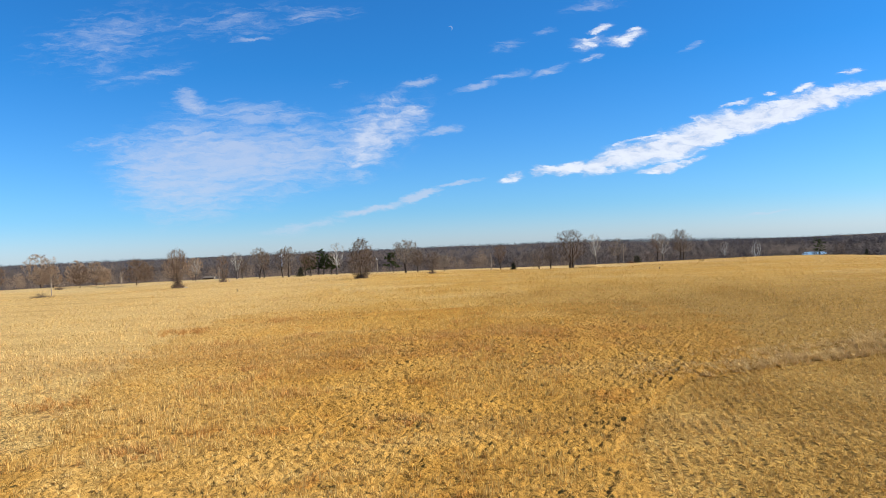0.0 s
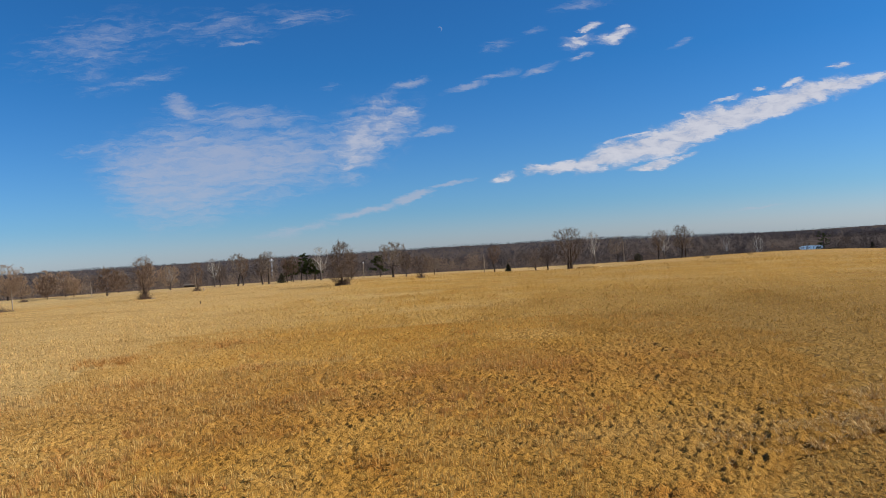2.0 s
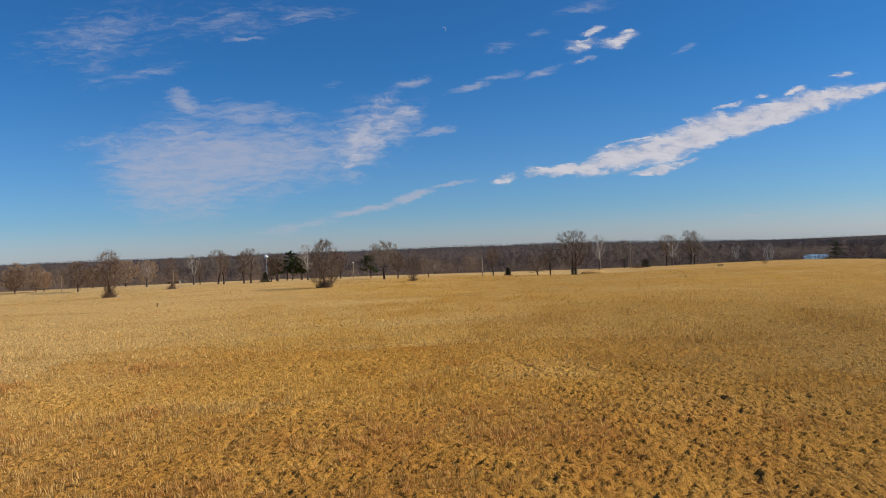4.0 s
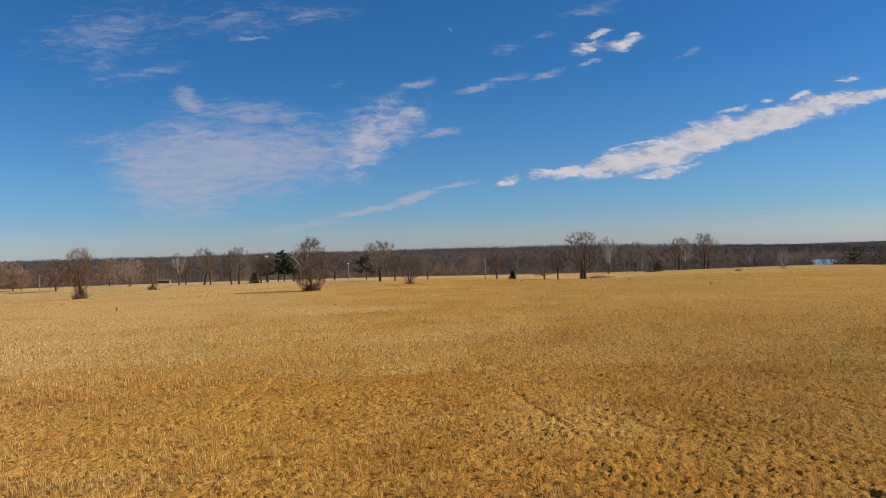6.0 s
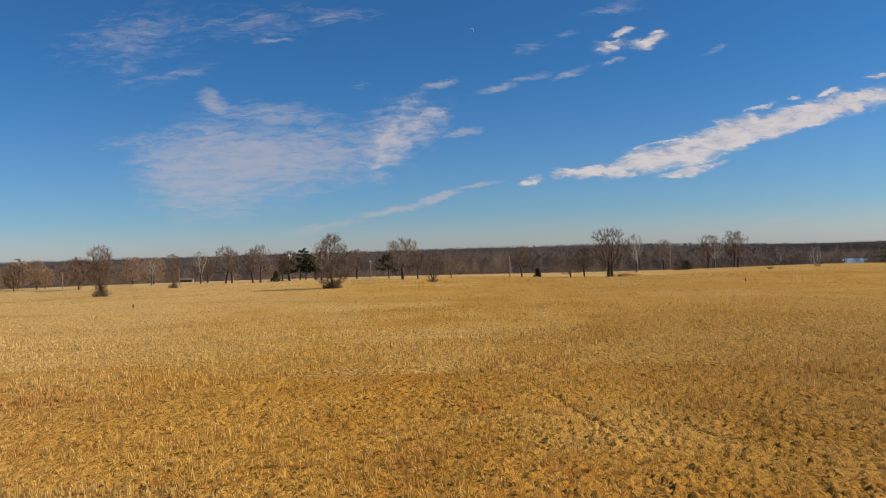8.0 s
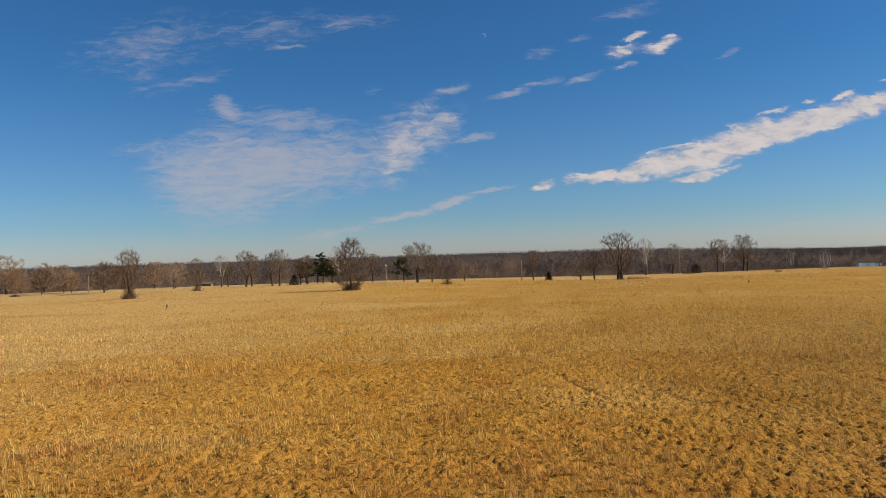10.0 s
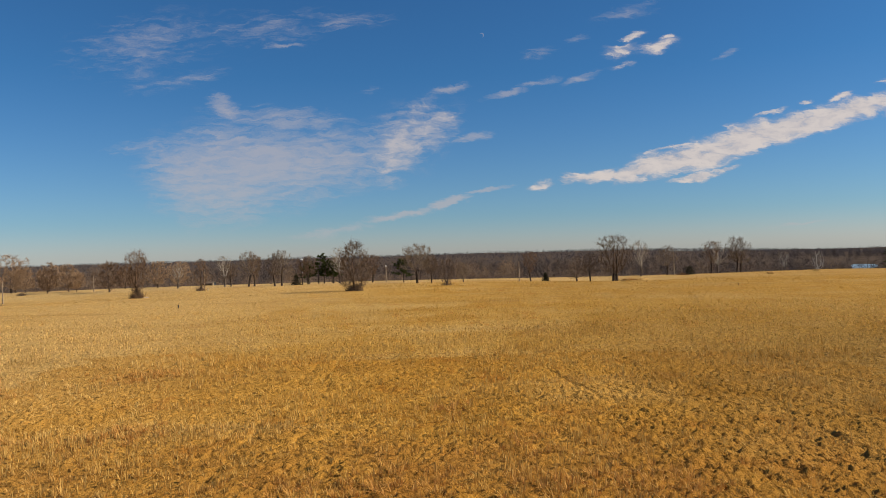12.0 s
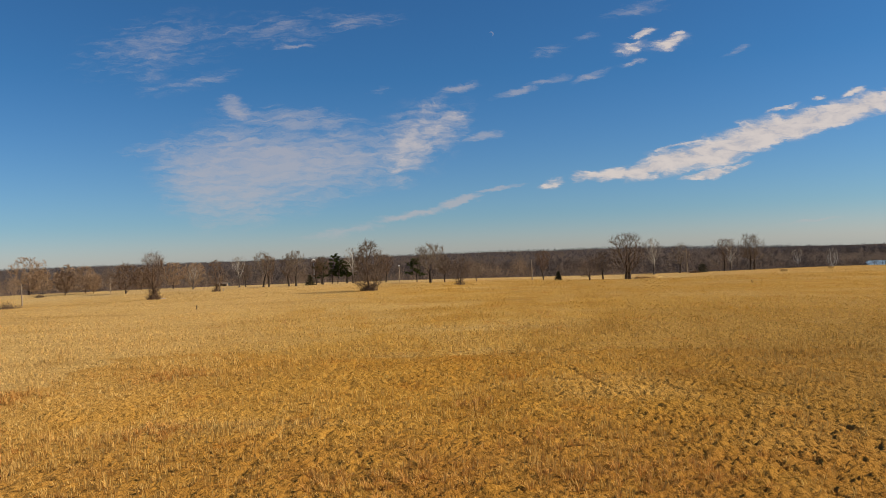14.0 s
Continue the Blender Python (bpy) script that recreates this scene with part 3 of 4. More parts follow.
def sward(seed, share):
    """The standing grass: clumps of dry blades over the whole meadow, thinning out and coarsening with their distance from the flown line."""
    rng = np.random.default_rng(seed)
    rings = (0, 27.001, 36, 50, 70, 98, 137, 190, 265, 380)
    for near, far in zip(rings, rings[1:]):
        mid, blades = max(27.0, 0.5 * (near + far)), 8 if near < 45 else 3
        per_metre = share * (27 / mid) ** 1.75 / blades
        wide_x, low_y, high_y = 4 + 0.6 * far, 27, min(59 + far, 430)
        n = int(per_metre * 2 * wide_x * (high_y - low_y))
        x, y = rng.uniform(-wide_x, wide_x, n), rng.uniform(low_y, high_y, n)
        away = np.maximum(np.maximum(27, y - 59), (np.abs(x) - 4) / 0.6)
        keep = (away >= near) & (away < far) & (np.abs(x) < 12 + 0.63 * y) & ~mown(x, y) & (rut_depth(x, y) < 0.55)
        keep = keep & (y < 388 + 12 * waves(x, y, 60, 35) + 0.25 * np.clip(x - 60, 0, 400))
        x, y, away = x[keep], y[keep], away[keep]
        beaten = lodged(x, y)
        coarse = 1.0 if near < 45 else 2.0
        lumps = waves(x, y, 0.9 * coarse, seed + 4) + 0.6 * waves(x, y, 0.5 * coarse, seed + 5)
        keep = rng.random(len(x)) < (1.0 - 0.35 * beaten) * (1.0 - beaten * ease(0.3, -0.3, lumps) * 0.95)
        x, y, away, beaten, lumps = x[keep], y[keep], away[keep], beaten[keep], lumps[keep]
        size = (0.33 - 0.1 * beaten) * (1 + 0.22 * waves(x, y, 4.5, seed + 1) + 0.16 * waves(x, y, 1.4, seed + 2)) * rng.uniform(0.65, 1.3, len(x))
        size = np.clip(size, 0.12, 0.7) * (1 - 0.55 * ease(50, 120, away)) * (1 - 0.4 * ease(250, 300, y))
        size = size * (0.75 + 0.5 * ease(-0.4, 0.6, lumps))
        lift = 0.03 + (0.05 + 0.08 * beaten) * ease(-0.3, 0.6, lumps)
        verts, tris = grass_blades(rng, x, y, size, blades, np.maximum(0.034, 0.00105 * away), -0.28 + 0.5 * beaten, lift, 0.3)
        me = mesh_of("meadow_grass", verts, tris)
        me.materials.append(GRASS if near < 65 else GRASS_FAR)
        tagged(new("meadow_grass", me), "dry straw-coloured meadow grass standing in clumps" if near < 50 else "golden dry grass of the open meadow", "grass", kind="stuff")


tussock_mat(51, 0.37, 0.1, (-36, 36), (28, 124))
sward(5, 68)


def tuft_stuff(name, label, seed, x, y, tall, blades, wide, flop, mat):
    rng = np.random.default_rng(seed)
    size = tall * rng.uniform(0.65, 1.3, len(x))
    verts, tris = grass_blades(rng, x, y, size, blades, np.full(len(x), wide), np.full(len(x), flop))
    me = mesh_of(name, verts, tris)
    me.materials.append(mat)
    tagged(new(name, me), label, "grass", kind="stuff")


# stubble of the cut corner, in drilled rows
rng = np.random.default_rng(61)
row, step = np.meshgrid(np.arange(0, 64), np.arange(0, 290))
sy = 14 + step.ravel() * 0.165 + rng.uniform(-0.1, 0.1, row.size)
sx = 4.0 + row.ravel() * 0.55 + 0.1 * (sy - 14) + 0.5 * np.sin((sy - 30) / 16) + rng.normal(0, 0.08, row.size)
cut = mown(sx, sy) & (sx < 12 + 0.62 * sy) & (rng.random(row.size) < 0.8 + 0.4 * waves(sx, sy, 3.0, 66))
tuft_stuff("stubble", "short straw stubble in rows on the cut corner", 62, sx[cut], sy[cut], 0.24, 9, 0.036, 0.25, GRASS)
loose = (rng.uniform(5, 44, 2200), rng.uniform(16, 62, 2200))
keep = mown(*loose) & (loose[0] < 12 + 0.62 * loose[1])
tuft_stuff("cut_grass", "low matted cut grass between the stubble rows", 63, loose[0][keep], loose[1][keep], 0.14, 9, 0.036, 0.9, GRASS)
# taller grey weeds along the edge of the cut
wx = rng.uniform(13, 40, 5200)
wy = 52.8 + (wx - 19) * 0.5 + rng.gamma(2.0, 1.5, 5200)
keep = ~mown(wx, wy) & (waves(wx, wy, 1.3, 64) + 0.6 * waves(wx, wy, 5, 67) > 0.12)
tuft_stuff("weed_stems", "greyish dead weeds along the edge of the cut", 64, wx[keep], wy[keep], 0.42, 14, 0.03, 0.4, WEEDS)
# russet bluestem stands in loose clumps
BLUESTEM = ((-1.4, 43.4, 1.5), (-8.8, 51.4, 1.3), (-14.0, 41.0, 1.6), (8.6, 58.7, 1.7), (-24.6, 52.6, 1.8), (-14.2, 55.3, 2.3), (2.8, 63.5, 2.6), (19.9, 73.7, 1.6), (-29.7, 94.4, 2.6), (-14.3, 62.3, 2.0), (2.3, 86.5, 1.1), (-20.7, 101.5, 2.4), (8.9, 72.5, 2.2), (-14.3, 84.0, 2.2), (-0.2, 72.7, 2.4), (-5.5, 67.5, 1.8), (-22.0, 80.0, 2.4), (5.5, 78.0, 1.2))
bx, by = [], []
for cx, cy, r in BLUESTEM:
    n = int(15 * r * r)
    bx.append(cx + rng.normal(0, r * 0.75, n)), by.append(cy + rng.normal(0, r * 0.6, n))
tuft_stuff("bluestem_grass", "russet bluestem grass in loose clumps", 65, np.concatenate(bx), np.concatenate(by), 0.48, 16, 0.032, 0.1, BLUESTEM_RED)


# ---- trees ----
def part(name, me, mat, parent, label=""):
    """Links a mesh as one part under a thing or a part."""
    if isinstance(me, bmesh.types.BMesh):
        bm, me = me, bpy.data.meshes.new(name)
        bm.to_mesh(me)
        bm.free()
    if mat is not None and not me.materials:
        me.materials.append(mat)
    ob = new(name, me)
    ob.parent = parent
    return tagged(ob, label)


def root(name, x, y, label, category, group="", turn=0.0, sink=0.1):
    ob = new(name)
    ob.empty_display_size = 0.5
    ob.matrix_basis = pose(x, y, float(height(x, y)) - sink, 0, 0, turn)
    return tagged(ob, label, category, group)


class Wood:
    """Gathers tapered limbs and twigs as triangles."""

    def __init__(self):
        self.verts, self.tris = [], []

    def limb(self, points, radii, sides):
        start, rings = len(self.verts), len(points)
        for i, (p, r) in enumerate(zip(points, radii)):
            d = (points[min(i + 1, rings - 1)] - points[max(i - 1, 0)]).normalized()
            side = d.orthogonal().normalized()
            up = d.cross(side)
            for s in range(sides):
                a = 6.2832 * s / sides
                self.verts.append(p + (side * math.cos(a) + up * math.sin(a)) * r)
        for i in range(rings - 1):
            for s in range(sides):
                a, b = start + i * sides + s, start + i * sides + (s + 1) % sides
                self.tris += [(a, b, b + sides), (a, b + sides, a + sides)]

    def blade(self, p, d, length, width, rng):
        side = d.cross(Vector((rng.random() - 0.5, rng.random() - 0.5, rng.random() - 0.5))).normalized() * (width / 2)
        n = len(self.verts)
        self.verts += [p - side, p + side, p + d * length]
        self.tris.append((n, n + 1, n + 2))

    def mesh(self, name):
        return mesh_of(name, [tuple(v) for v in self.verts], self.tris)


def wander(p, d, length, pieces, rng, crook, lift):
    points, d = [p.copy()], d.copy()
    for _ in range(pieces):
        d = (d + Vector((rng.gauss(0, crook), rng.gauss(0, crook), rng.gauss(0, crook) + lift))).normalized()
        points.append(points[-1] + d * (length / pieces))
    return points, d


def along(points, f):
    f = min(max(f, 0.0), 0.999) * (len(points) - 1)
    i = int(f)
    return points[i].lerp(points[i + 1], f - i), (points[i + 1] - points[i]).normalized()


def crown_profile(shape, f):
    """How wide the crown is at a share f of its height, foot to top."""
    if shape == "egg":
        return math.sqrt(max(0.02, 1 - ((f - 0.4) / (0.44 if f < 0.4 else 0.61)) ** 2))
    if shape == "fan":
        return 0.42 + 0.58 * f / 0.72 if f < 0.72 else math.sqrt(max(0.02, 1 - ((f - 0.72) / 0.29) ** 2))
    if shape == "dome":
        return math.sqrt(max(0.02, 1 - ((f - 0.38) / 0.63) ** 2))
    return math.sqrt(max(0.03, 1 - ((f - 0.52) / 0.53) ** 2))


def bare_tree(name, x, y, tall, label, seed, shape="round", spread=0.34, first=0.22, ends=220, twigs=16, bark=None, twig=None, stems=1, thick=0.022, trunk_share=0.7, group="trees of the belt", crook=0.1, twig_width=0.027, twig_long=0.085, uneven=0.25):
    """A leafless tree: a trunk, limbs that fork out to fill the crown's outline, and fine twigs."""
    rng = random.Random(seed)
    bark, twig = bark or BARK, twig or TWIG
    top = root(name, x, y, label, "tree", group)
    spots, parent, path, heading = [], [], [], []
    room = stems * 10 + ends * 3
    at, ways, lengths = np.zeros((room, 3)), np.zeros((room, 3)), np.zeros(room)

    def grow(p, j):
        spots.append(p)
        parent.append(j)
        path.append(0.0 if j < 0 else path[j] + (p - spots[j]).length)
        heading.append(Vector((0, 0, 1)) if j < 0 else (p - spots[j]).normalized())
        n = len(spots) - 1
        at[n], ways[n], lengths[n] = p, heading[n], path[n]
        return n

    for stem in range(stems):
        a = 0.5 + stem * 2.6
        d = Vector((rng.gauss(0, 0.04), rng.gauss(0, 0.04), 1)) if stems == 1 else Vector((math.cos(a) * 0.08, math.sin(a) * 0.08, 1))
        p = Vector((0, 0, 0)) if stems == 1 else Vector((math.cos(a) * 0.5, math.sin(a) * 0.4, 0))
        j = grow(p, -1)
        for k in range(9):
            d = (d.normalized() + Vector((rng.gauss(0, crook * 0.5), rng.gauss(0, crook * 0.5), 0.05))).normalized()
            p = p + d * (tall * trunk_share * (1 - 0.15 * stem) / 9)
            j = grow(p, j)
    phase = [rng.uniform(0, 6.283) for _ in range(4)]
    goals = []
    while len(goals) < ends:
        f, a = rng.random(), rng.uniform(0, 6.283)
        wide = crown_profile(shape, f)
        if rng.random() > wide + 0.15:
            continue
        lumps = 1 + uneven * (0.5 * math.sin(2 * a + phase[0] + 3 * f) + 0.35 * math.sin(5 * a + phase[1] + 7 * f) + 0.35 * math.sin(3 * a + phase[2] - 9 * f))
        r = wide * spread * tall * lumps * rng.random() ** 0.45
        goals.append(Vector((math.cos(a) * r, math.sin(a) * r, tall * (first + (0.97 - first) * f))))
    goals.sort(key=lambda q: (q - Vector((0, 0, tall * first * 0.8))).length + rng.uniform(0, 0.12) * tall)
    for q in goals:
        n = len(spots)
        gap = np.array(q) - at[:n]
        far = np.linalg.norm(gap, axis=1) + 1e-6
        along_heading = np.einsum("ij,ij->i", gap, ways[:n]) / far
        climb = gap[:, 2] / far
        cost = far * (1.35 - 0.35 * along_heading + 0.9 * np.clip(0.25 - climb, 0, 2)) + 0.3 * lengths[:n]
        j = int(np.argmin(cost))
        p, reach = spots[j], float(far[j])
        bend = p + heading[j] * reach * 0.35 + Vector((0, 0, 0.08 * reach))
        pieces = 3 if reach > tall * 0.1 else 2
        for k in range(1, pieces + 1):
            s = k / pieces
            point = p * (1 - s) ** 2 + bend * (2 * s * (1 - s)) + q * s * s
            if k < pieces:
                point = point + Vector((rng.gauss(0, 1), rng.gauss(0, 1), rng.gauss(0, 1))) * reach * crook * 0.35
            j = grow(point, j)
    # limb thickness from what each one carries
    load = [0.0] * len(spots)
    for j in range(len(spots) - 1, -1, -1):
        load[j] = max(load[j], 0.012**1.75)
        if parent[j] >= 0:
            load[parent[j]] += load[j]
    full = max(load) ** (1 / 1.75)
    radius = [max(0.012, tall * thick * w ** (1 / 1.75) / full) for w in load]
    trunk, boughs, crown = Wood(), Wood(), Wood()
    for j, i in enumerate(parent):
        if i < 0:
            continue
        flare = 1.35 if parent[i] < 0 else 1.0
        wood = trunk if radius[j] > tall * thick * 0.5 else boughs
        wood.limb([spots[i], spots[j]], [min(radius[i] * flare, radius[j] * 1.5 + 0.01), radius[j]], 7 if wood is trunk else 4 if radius[j] > 0.04 else 3)
    for j, i in enumerate(parent):
        if i < 0 or radius[j] > 0.055:
            continue
        for w in range(int(twigs * 0.55)):
            p = spots[i].lerp(spots[j], rng.random())
            d = (heading[j] + Vector((rng.gauss(0, 0.55), rng.gauss(0, 0.55), rng.gauss(0.25, 0.45)))).normalized()
            crown.blade(p, d, rng.uniform(0.4, 1.2) * twig_long * tall + 0.12, twig_width, rng)
    part("trunk", trunk.mesh("trunk"), bark, top)
    tagged(part("branchwork", boughs.mesh("limbs"), bark if bark is PALE_BARK else twig, top), kind="stuff")
    part("crown", crown.mesh("crown"), twig, top)
    return top


def pine_tree(x, y, tall, seed, label="dark green pine with a bare lower trunk"):
    rng = random.Random(seed)
    top = root("pine_tree", x, y, label, "tree", "trees of the belt")
    trunk, crown, boughs = Wood(), Wood(), Wood()
    line, _ = wander(Vector((0, 0, 0)), Vector((0.03, 0, 1)).normalized(), tall * 0.95, 6, rng, 0.04, 0.02)
    trunk.limb(line, [tall * 0.024 * (1 - 0.8 * i / 6) for i in range(7)], 6)
    for k in range(26):
        f = 0.26 + 0.72 * (k + rng.random()) / 26
        p, _ = along(line, f)
        turn = k * 2.4 + rng.gauss(0, 0.5)
        out = tall * 0.54 * (1.1 - 0.8 * f) * rng.uniform(0.4, 1.35)
        arm, _ = wander(p, Vector((math.cos(turn), math.sin(turn), rng.uniform(-0.1, 0.45))).normalized(), out, 4, rng, 0.1, 0.03)
        boughs.limb(arm, [0.06 * (1 - 0.2 * i) for i in range(5)], 3)
        for c in range(19):
            q, dq = along(arm, 0.3 + 0.7 * rng.random())
            q = q + Vector((rng.gauss(0, 0.22), rng.gauss(0, 0.22), rng.gauss(0.1, 0.12)))
            for w in range(11):
                d = Vector((rng.gauss(0, 1), rng.gauss(0, 1), rng.gauss(0.4, 0.6))).normalized()
                crown.blade(q, d, rng.uniform(0.3, 0.6), 0.15, rng)
    part("trunk", trunk.mesh("trunk"), BARK, top)
    part("branchwork", boughs.mesh("limbs"), BARK, top)
    part("crown", crown.mesh("crown"), PINE, top)


def cedar_tree(x, y, tall, wide, seed, label="dense dark red cedar standing in the grass", name="cedar_tree", leaf=None, taper=0.75):
    rng = random.Random(seed)
    top = root(name, x, y, label, "tree", "trees of the belt")
    trunk, crown = Wood(), Wood()
    trunk.limb([Vector((0, 0, 0)), Vector((0, 0, tall * 0.5)), Vector((0, 0, tall * 0.93))], [tall * 0.03, tall * 0.02, 0.02], 6)
    for k in range(int(360 + tall * 40)):
        f = rng.random() ** 1.3
        out = wide * (1.02 - f) ** taper * (0.35 + 0.65 * rng.random()) * (0.85 + 0.3 * math.sin(k * 1.7))
        turn = rng.uniform(0, 6.283)
        p = Vector((math.cos(turn) * out, math.sin(turn) * out, tall * (0.03 + 0.93 * f)))
        for w in range(6):
            d = Vector((math.cos(turn) + rng.gauss(0, 0.6), math.sin(turn) + rng.gauss(0, 0.6), rng.gauss(0.5, 0.5))).normalized()
            crown.blade(p, d, rng.uniform(0.25, 0.5) * (0.6 + 0.06 * tall), 0.13, rng)
    part("trunk", trunk.mesh("trunk"), BARK, top)
    part("crown", crown.mesh("crown"), leaf or CEDAR, top)


def brush(x, y, tall, wide, seed, label, stems=150, mat=None, name="brush_clump", height_at=None):
    """A tangle of bare stems and suckers."""
    rng = random.Random(seed)
    top = root(name, x, y, label, "shrub", "scrub in the meadow")
    canes, crown = Wood(), Wood()
    for k in range(stems):
        turn, f = rng.uniform(0, 6.283), rng.random() ** 0.6
        p = Vector((math.cos(turn) * wide * f, math.sin(turn) * wide * f, 0))
        inward = rng.uniform(-0.85, 0.1)
        d = Vector((math.cos(turn) * inward, math.sin(turn) * inward, 1)).normalized()
        cane, _ = wander(p, d, tall * rng.uniform(0.4, 1.0) * (1.15 - 0.75 * f), 3, rng, 0.2, 0.0)
        canes.limb(cane, [0.025, 0.02, 0.014, 0.006], 3)
        for w in range(9):
            q, dq = along(cane, rng.random())
            crown.blade(q, (dq + Vector((rng.gauss(0, 0.7), rng.gauss(0, 0.7), rng.gauss(0, 0.5)))).normalized(), rng.uniform(0.3, 0.9), 0.035, rng)
    tagged(part("cane_tangle", canes.mesh("canes"), mat or TWIG, top), kind="stuff")
    tagged(part("twig_tangle", crown.mesh("twigs"), mat or TWIG, top), kind="stuff")


# the four large trees that stand out in the meadow
bare_tree("hackberry_tree", -80.3, 228, 12.3, "tall bare tree with upswept limbs and brush at its foot", 11, "fan", 0.25, 0.16, 300, 16, twig=TWIG_BROWN, group="large meadow trees", crook=0.1, thick=0.03, twig_width=0.026, twig_long=0.11)
bare_tree("oak_tree", -21.9, 204, 11.0, "dense bare oak branched nearly to the ground", 12, "egg", 0.36, 0.05, 440, 20, group="large meadow trees", trunk_share=0.85, thick=0.026, uneven=0.12, twig_width=0.022, twig_long=0.11)
bare_tree("oak_tree", 48.3, 284, 15.6, "large bare oak with a round spreading crown", 13, "round", 0.36, 0.2, 400, 20, stems=2, group="large meadow trees", thick=0.03, trunk_share=0.5, twig_width=0.026, twig_long=0.1)
bare_tree("ash_tree", -13.6, 270, 12.0, "pale bare tree with wide forking limbs", 14, "dome", 0.47, 0.34, 300, 20, twig=TWIG_GREY, group="large meadow trees", twig_width=0.03, twig_long=0.11, thick=0.03, trunk_share=0.45, uneven=0.35)

# sycamores: dark feet, white upper limbs
SYCAMORES = ((-99.4, 300, 9.2), (-82.9, 300, 11.2), (-42.7, 300, 12.8), (64.5, 320, 13.7), (105.1, 360, 13.8), (161.1, 430, 12.0), (189.8, 455, 15.0))
for i, (x, y, h) in enumerate(SYCAMORES):
    bare_tree("sycamore_tree", x, y, h, "bare sycamore with whitish upper trunk and limbs", 40 + i, ("round", "fan")[i % 2], 0.27, 0.28, 190, 9, bark=PALE_BARK, twig=TWIG_GREY, thick=0.025, trunk_share=0.8, crook=0.14)

# bare trees of the belt: x, y, height
BELT = ((-81.3, 302, 8.4), (-71.3, 290, 12.2), (-69.7, 291, 10.7), (-60.9, 284, 10.6), (-58.9, 285, 12.0), (-54.5, 295, 9.0), (-52.4, 296, 9.9), (-45.9, 306, 9.4), (-31.3, 300, 9.9), (-9.3, 270, 8.2), (0.3, 271, 6.0), (20.9, 275, 9.2), (40.7, 285, 9.7), (76.6, 330, 11.7), (102.8, 361, 14.0), (116.5, 370, 16.0), (118.5, 371, 15.0))
for i, (x, y, h) in enumerate(BELT):
    bare_tree("bare_tree", x, y, h, "slender leafless tree at the meadow's edge", 70 + i, ("round", "dome", "fan")[i % 3], (0.3, 0.36, 0.28)[i % 3], 0.3, 240, 16, twig=(TWIG, TWIG_GREY, TWIG_BROWN)[i % 3], thick=0.025, trunk_share=0.6, crook=0.13)
LEFT_BELT = ((-178.2, 330, 15.4), (-173.2, 331, 10.0), (-145.9, 300, 8.8), (-145, 312, 10.4), (-139.8, 308, 7.9), (-120.2, 293, 11.0), (-119.6, 330, 10.7), (-160, 325, 11.5), (-193, 320, 11.0), (-205, 330, 12.5), (-186, 345, 10.0), (-130, 325, 9.0), (-108, 322, 10.0), (-221, 315, 10.0))
for i, (x, y, h) in enumerate(LEFT_BELT):
    bare_tree("bare_tree", x, y, h, "leafless brown tree on the low side of the meadow", 100 + i, ("round", "dome")[i % 2], 0.46, 0.14, 260, 24, twig=(TWIG_TAN, TWIG_TAN, TWIG_BROWN)[i % 3], twig_width=0.05, trunk_share=0.55)
for i, (x, y, h) in enumerate(((219.5, 470, 9.5), (227.5, 474, 11.0), (236.5, 478, 10.0), (207.0, 468, 8.0))):
    bare_tree("bare_tree", x, y, h, "leafless tree before the water", 160 + i, "round", 0.3, 0.3, 130, 12, twig=TWIG, thick=0.028, trunk_share=0.7)
bare_tree("bare_tree", -76.9, 262, 9.7, "small leafless tree with brush round its foot", 131, "egg", 0.26, 0.12, 200, 16, twig=TWIG_BROWN)
bare_tree("bare_tree", -3.3, 235, 7.0, "low bushy leafless tree in the grass", 132, "round", 0.38, 0.12, 170, 14, thick=0.03)
bare_tree("bare_tree", 34.3, 270, 8.2, "crooked leafless tree with a low wide crown", 133, "dome", 0.5, 0.14, 150, 14, crook=0.24, trunk_share=0.4, thick=0.035)
brush(-80.3, 228, 4.0, 1.9, 21, "tangle of brush and suckers at a tree's foot", 260, TWIG_BROWN)
brush(-21.9, 204, 2.4, 2.0, 22, "tangle of brush under the oak", 160)
brush(-76.9, 262, 2.2, 1.6, 23, "small bush beside a tree", 80, TWIG_BROWN)
brush(-3.3, 235, 1.5, 1.6, 24, "low bush round a small tree", 60, TWIG_BROWN)
brush(-134, 250, 3.0, 4.2, 25, "rounded thicket in the low meadow", 200)
brush(-150, 292, 1.7, 1.8, 26, "small round leafless bush in the meadow", 90)
brush(48.3, 284, 3.0, 1.6, 27, "brush round the two trunks of an oak", 90)
brush(80.0, 322, 1.4, 2.2, 28, "low brown bush by the light pole", 110, TWIG_RUST)
pine_tree(-51.3, 306, 10.6, 31)
pine_tree(-48.9, 304, 8.4, 32)
pine_tree(-54.5, 303, 8.0, 34)
pine_tree(-45.5, 302, 7.6, 42)
pine_tree(-19.5, 289, 8.2, 33)
cedar_tree(-55.4, 290, 3.6, 2.0, 35)
cedar_tree(26.2, 283, 2.9, 1.2, 36)
cedar_tree(86.2, 335, 3.3, 2.1, 37, "small rounded dark cedar bush in the meadow", "cedar_bush", taper=0.3)
pine_tree(228, 455, 13.8, 38, "broad dark pine at the meadow's edge")
cedar_tree(258, 457, 8.0, 2.6, 39, "conical dark cedar at the meadow's edge")
cedar_tree(273, 459, 10.5, 3.6, 30, "tall dark cedar at the meadow's edge")
bare_tree("bare_tree", 244, 460, 12, "leafless tree among cedars", 135, "round", 0.36, 0.2)


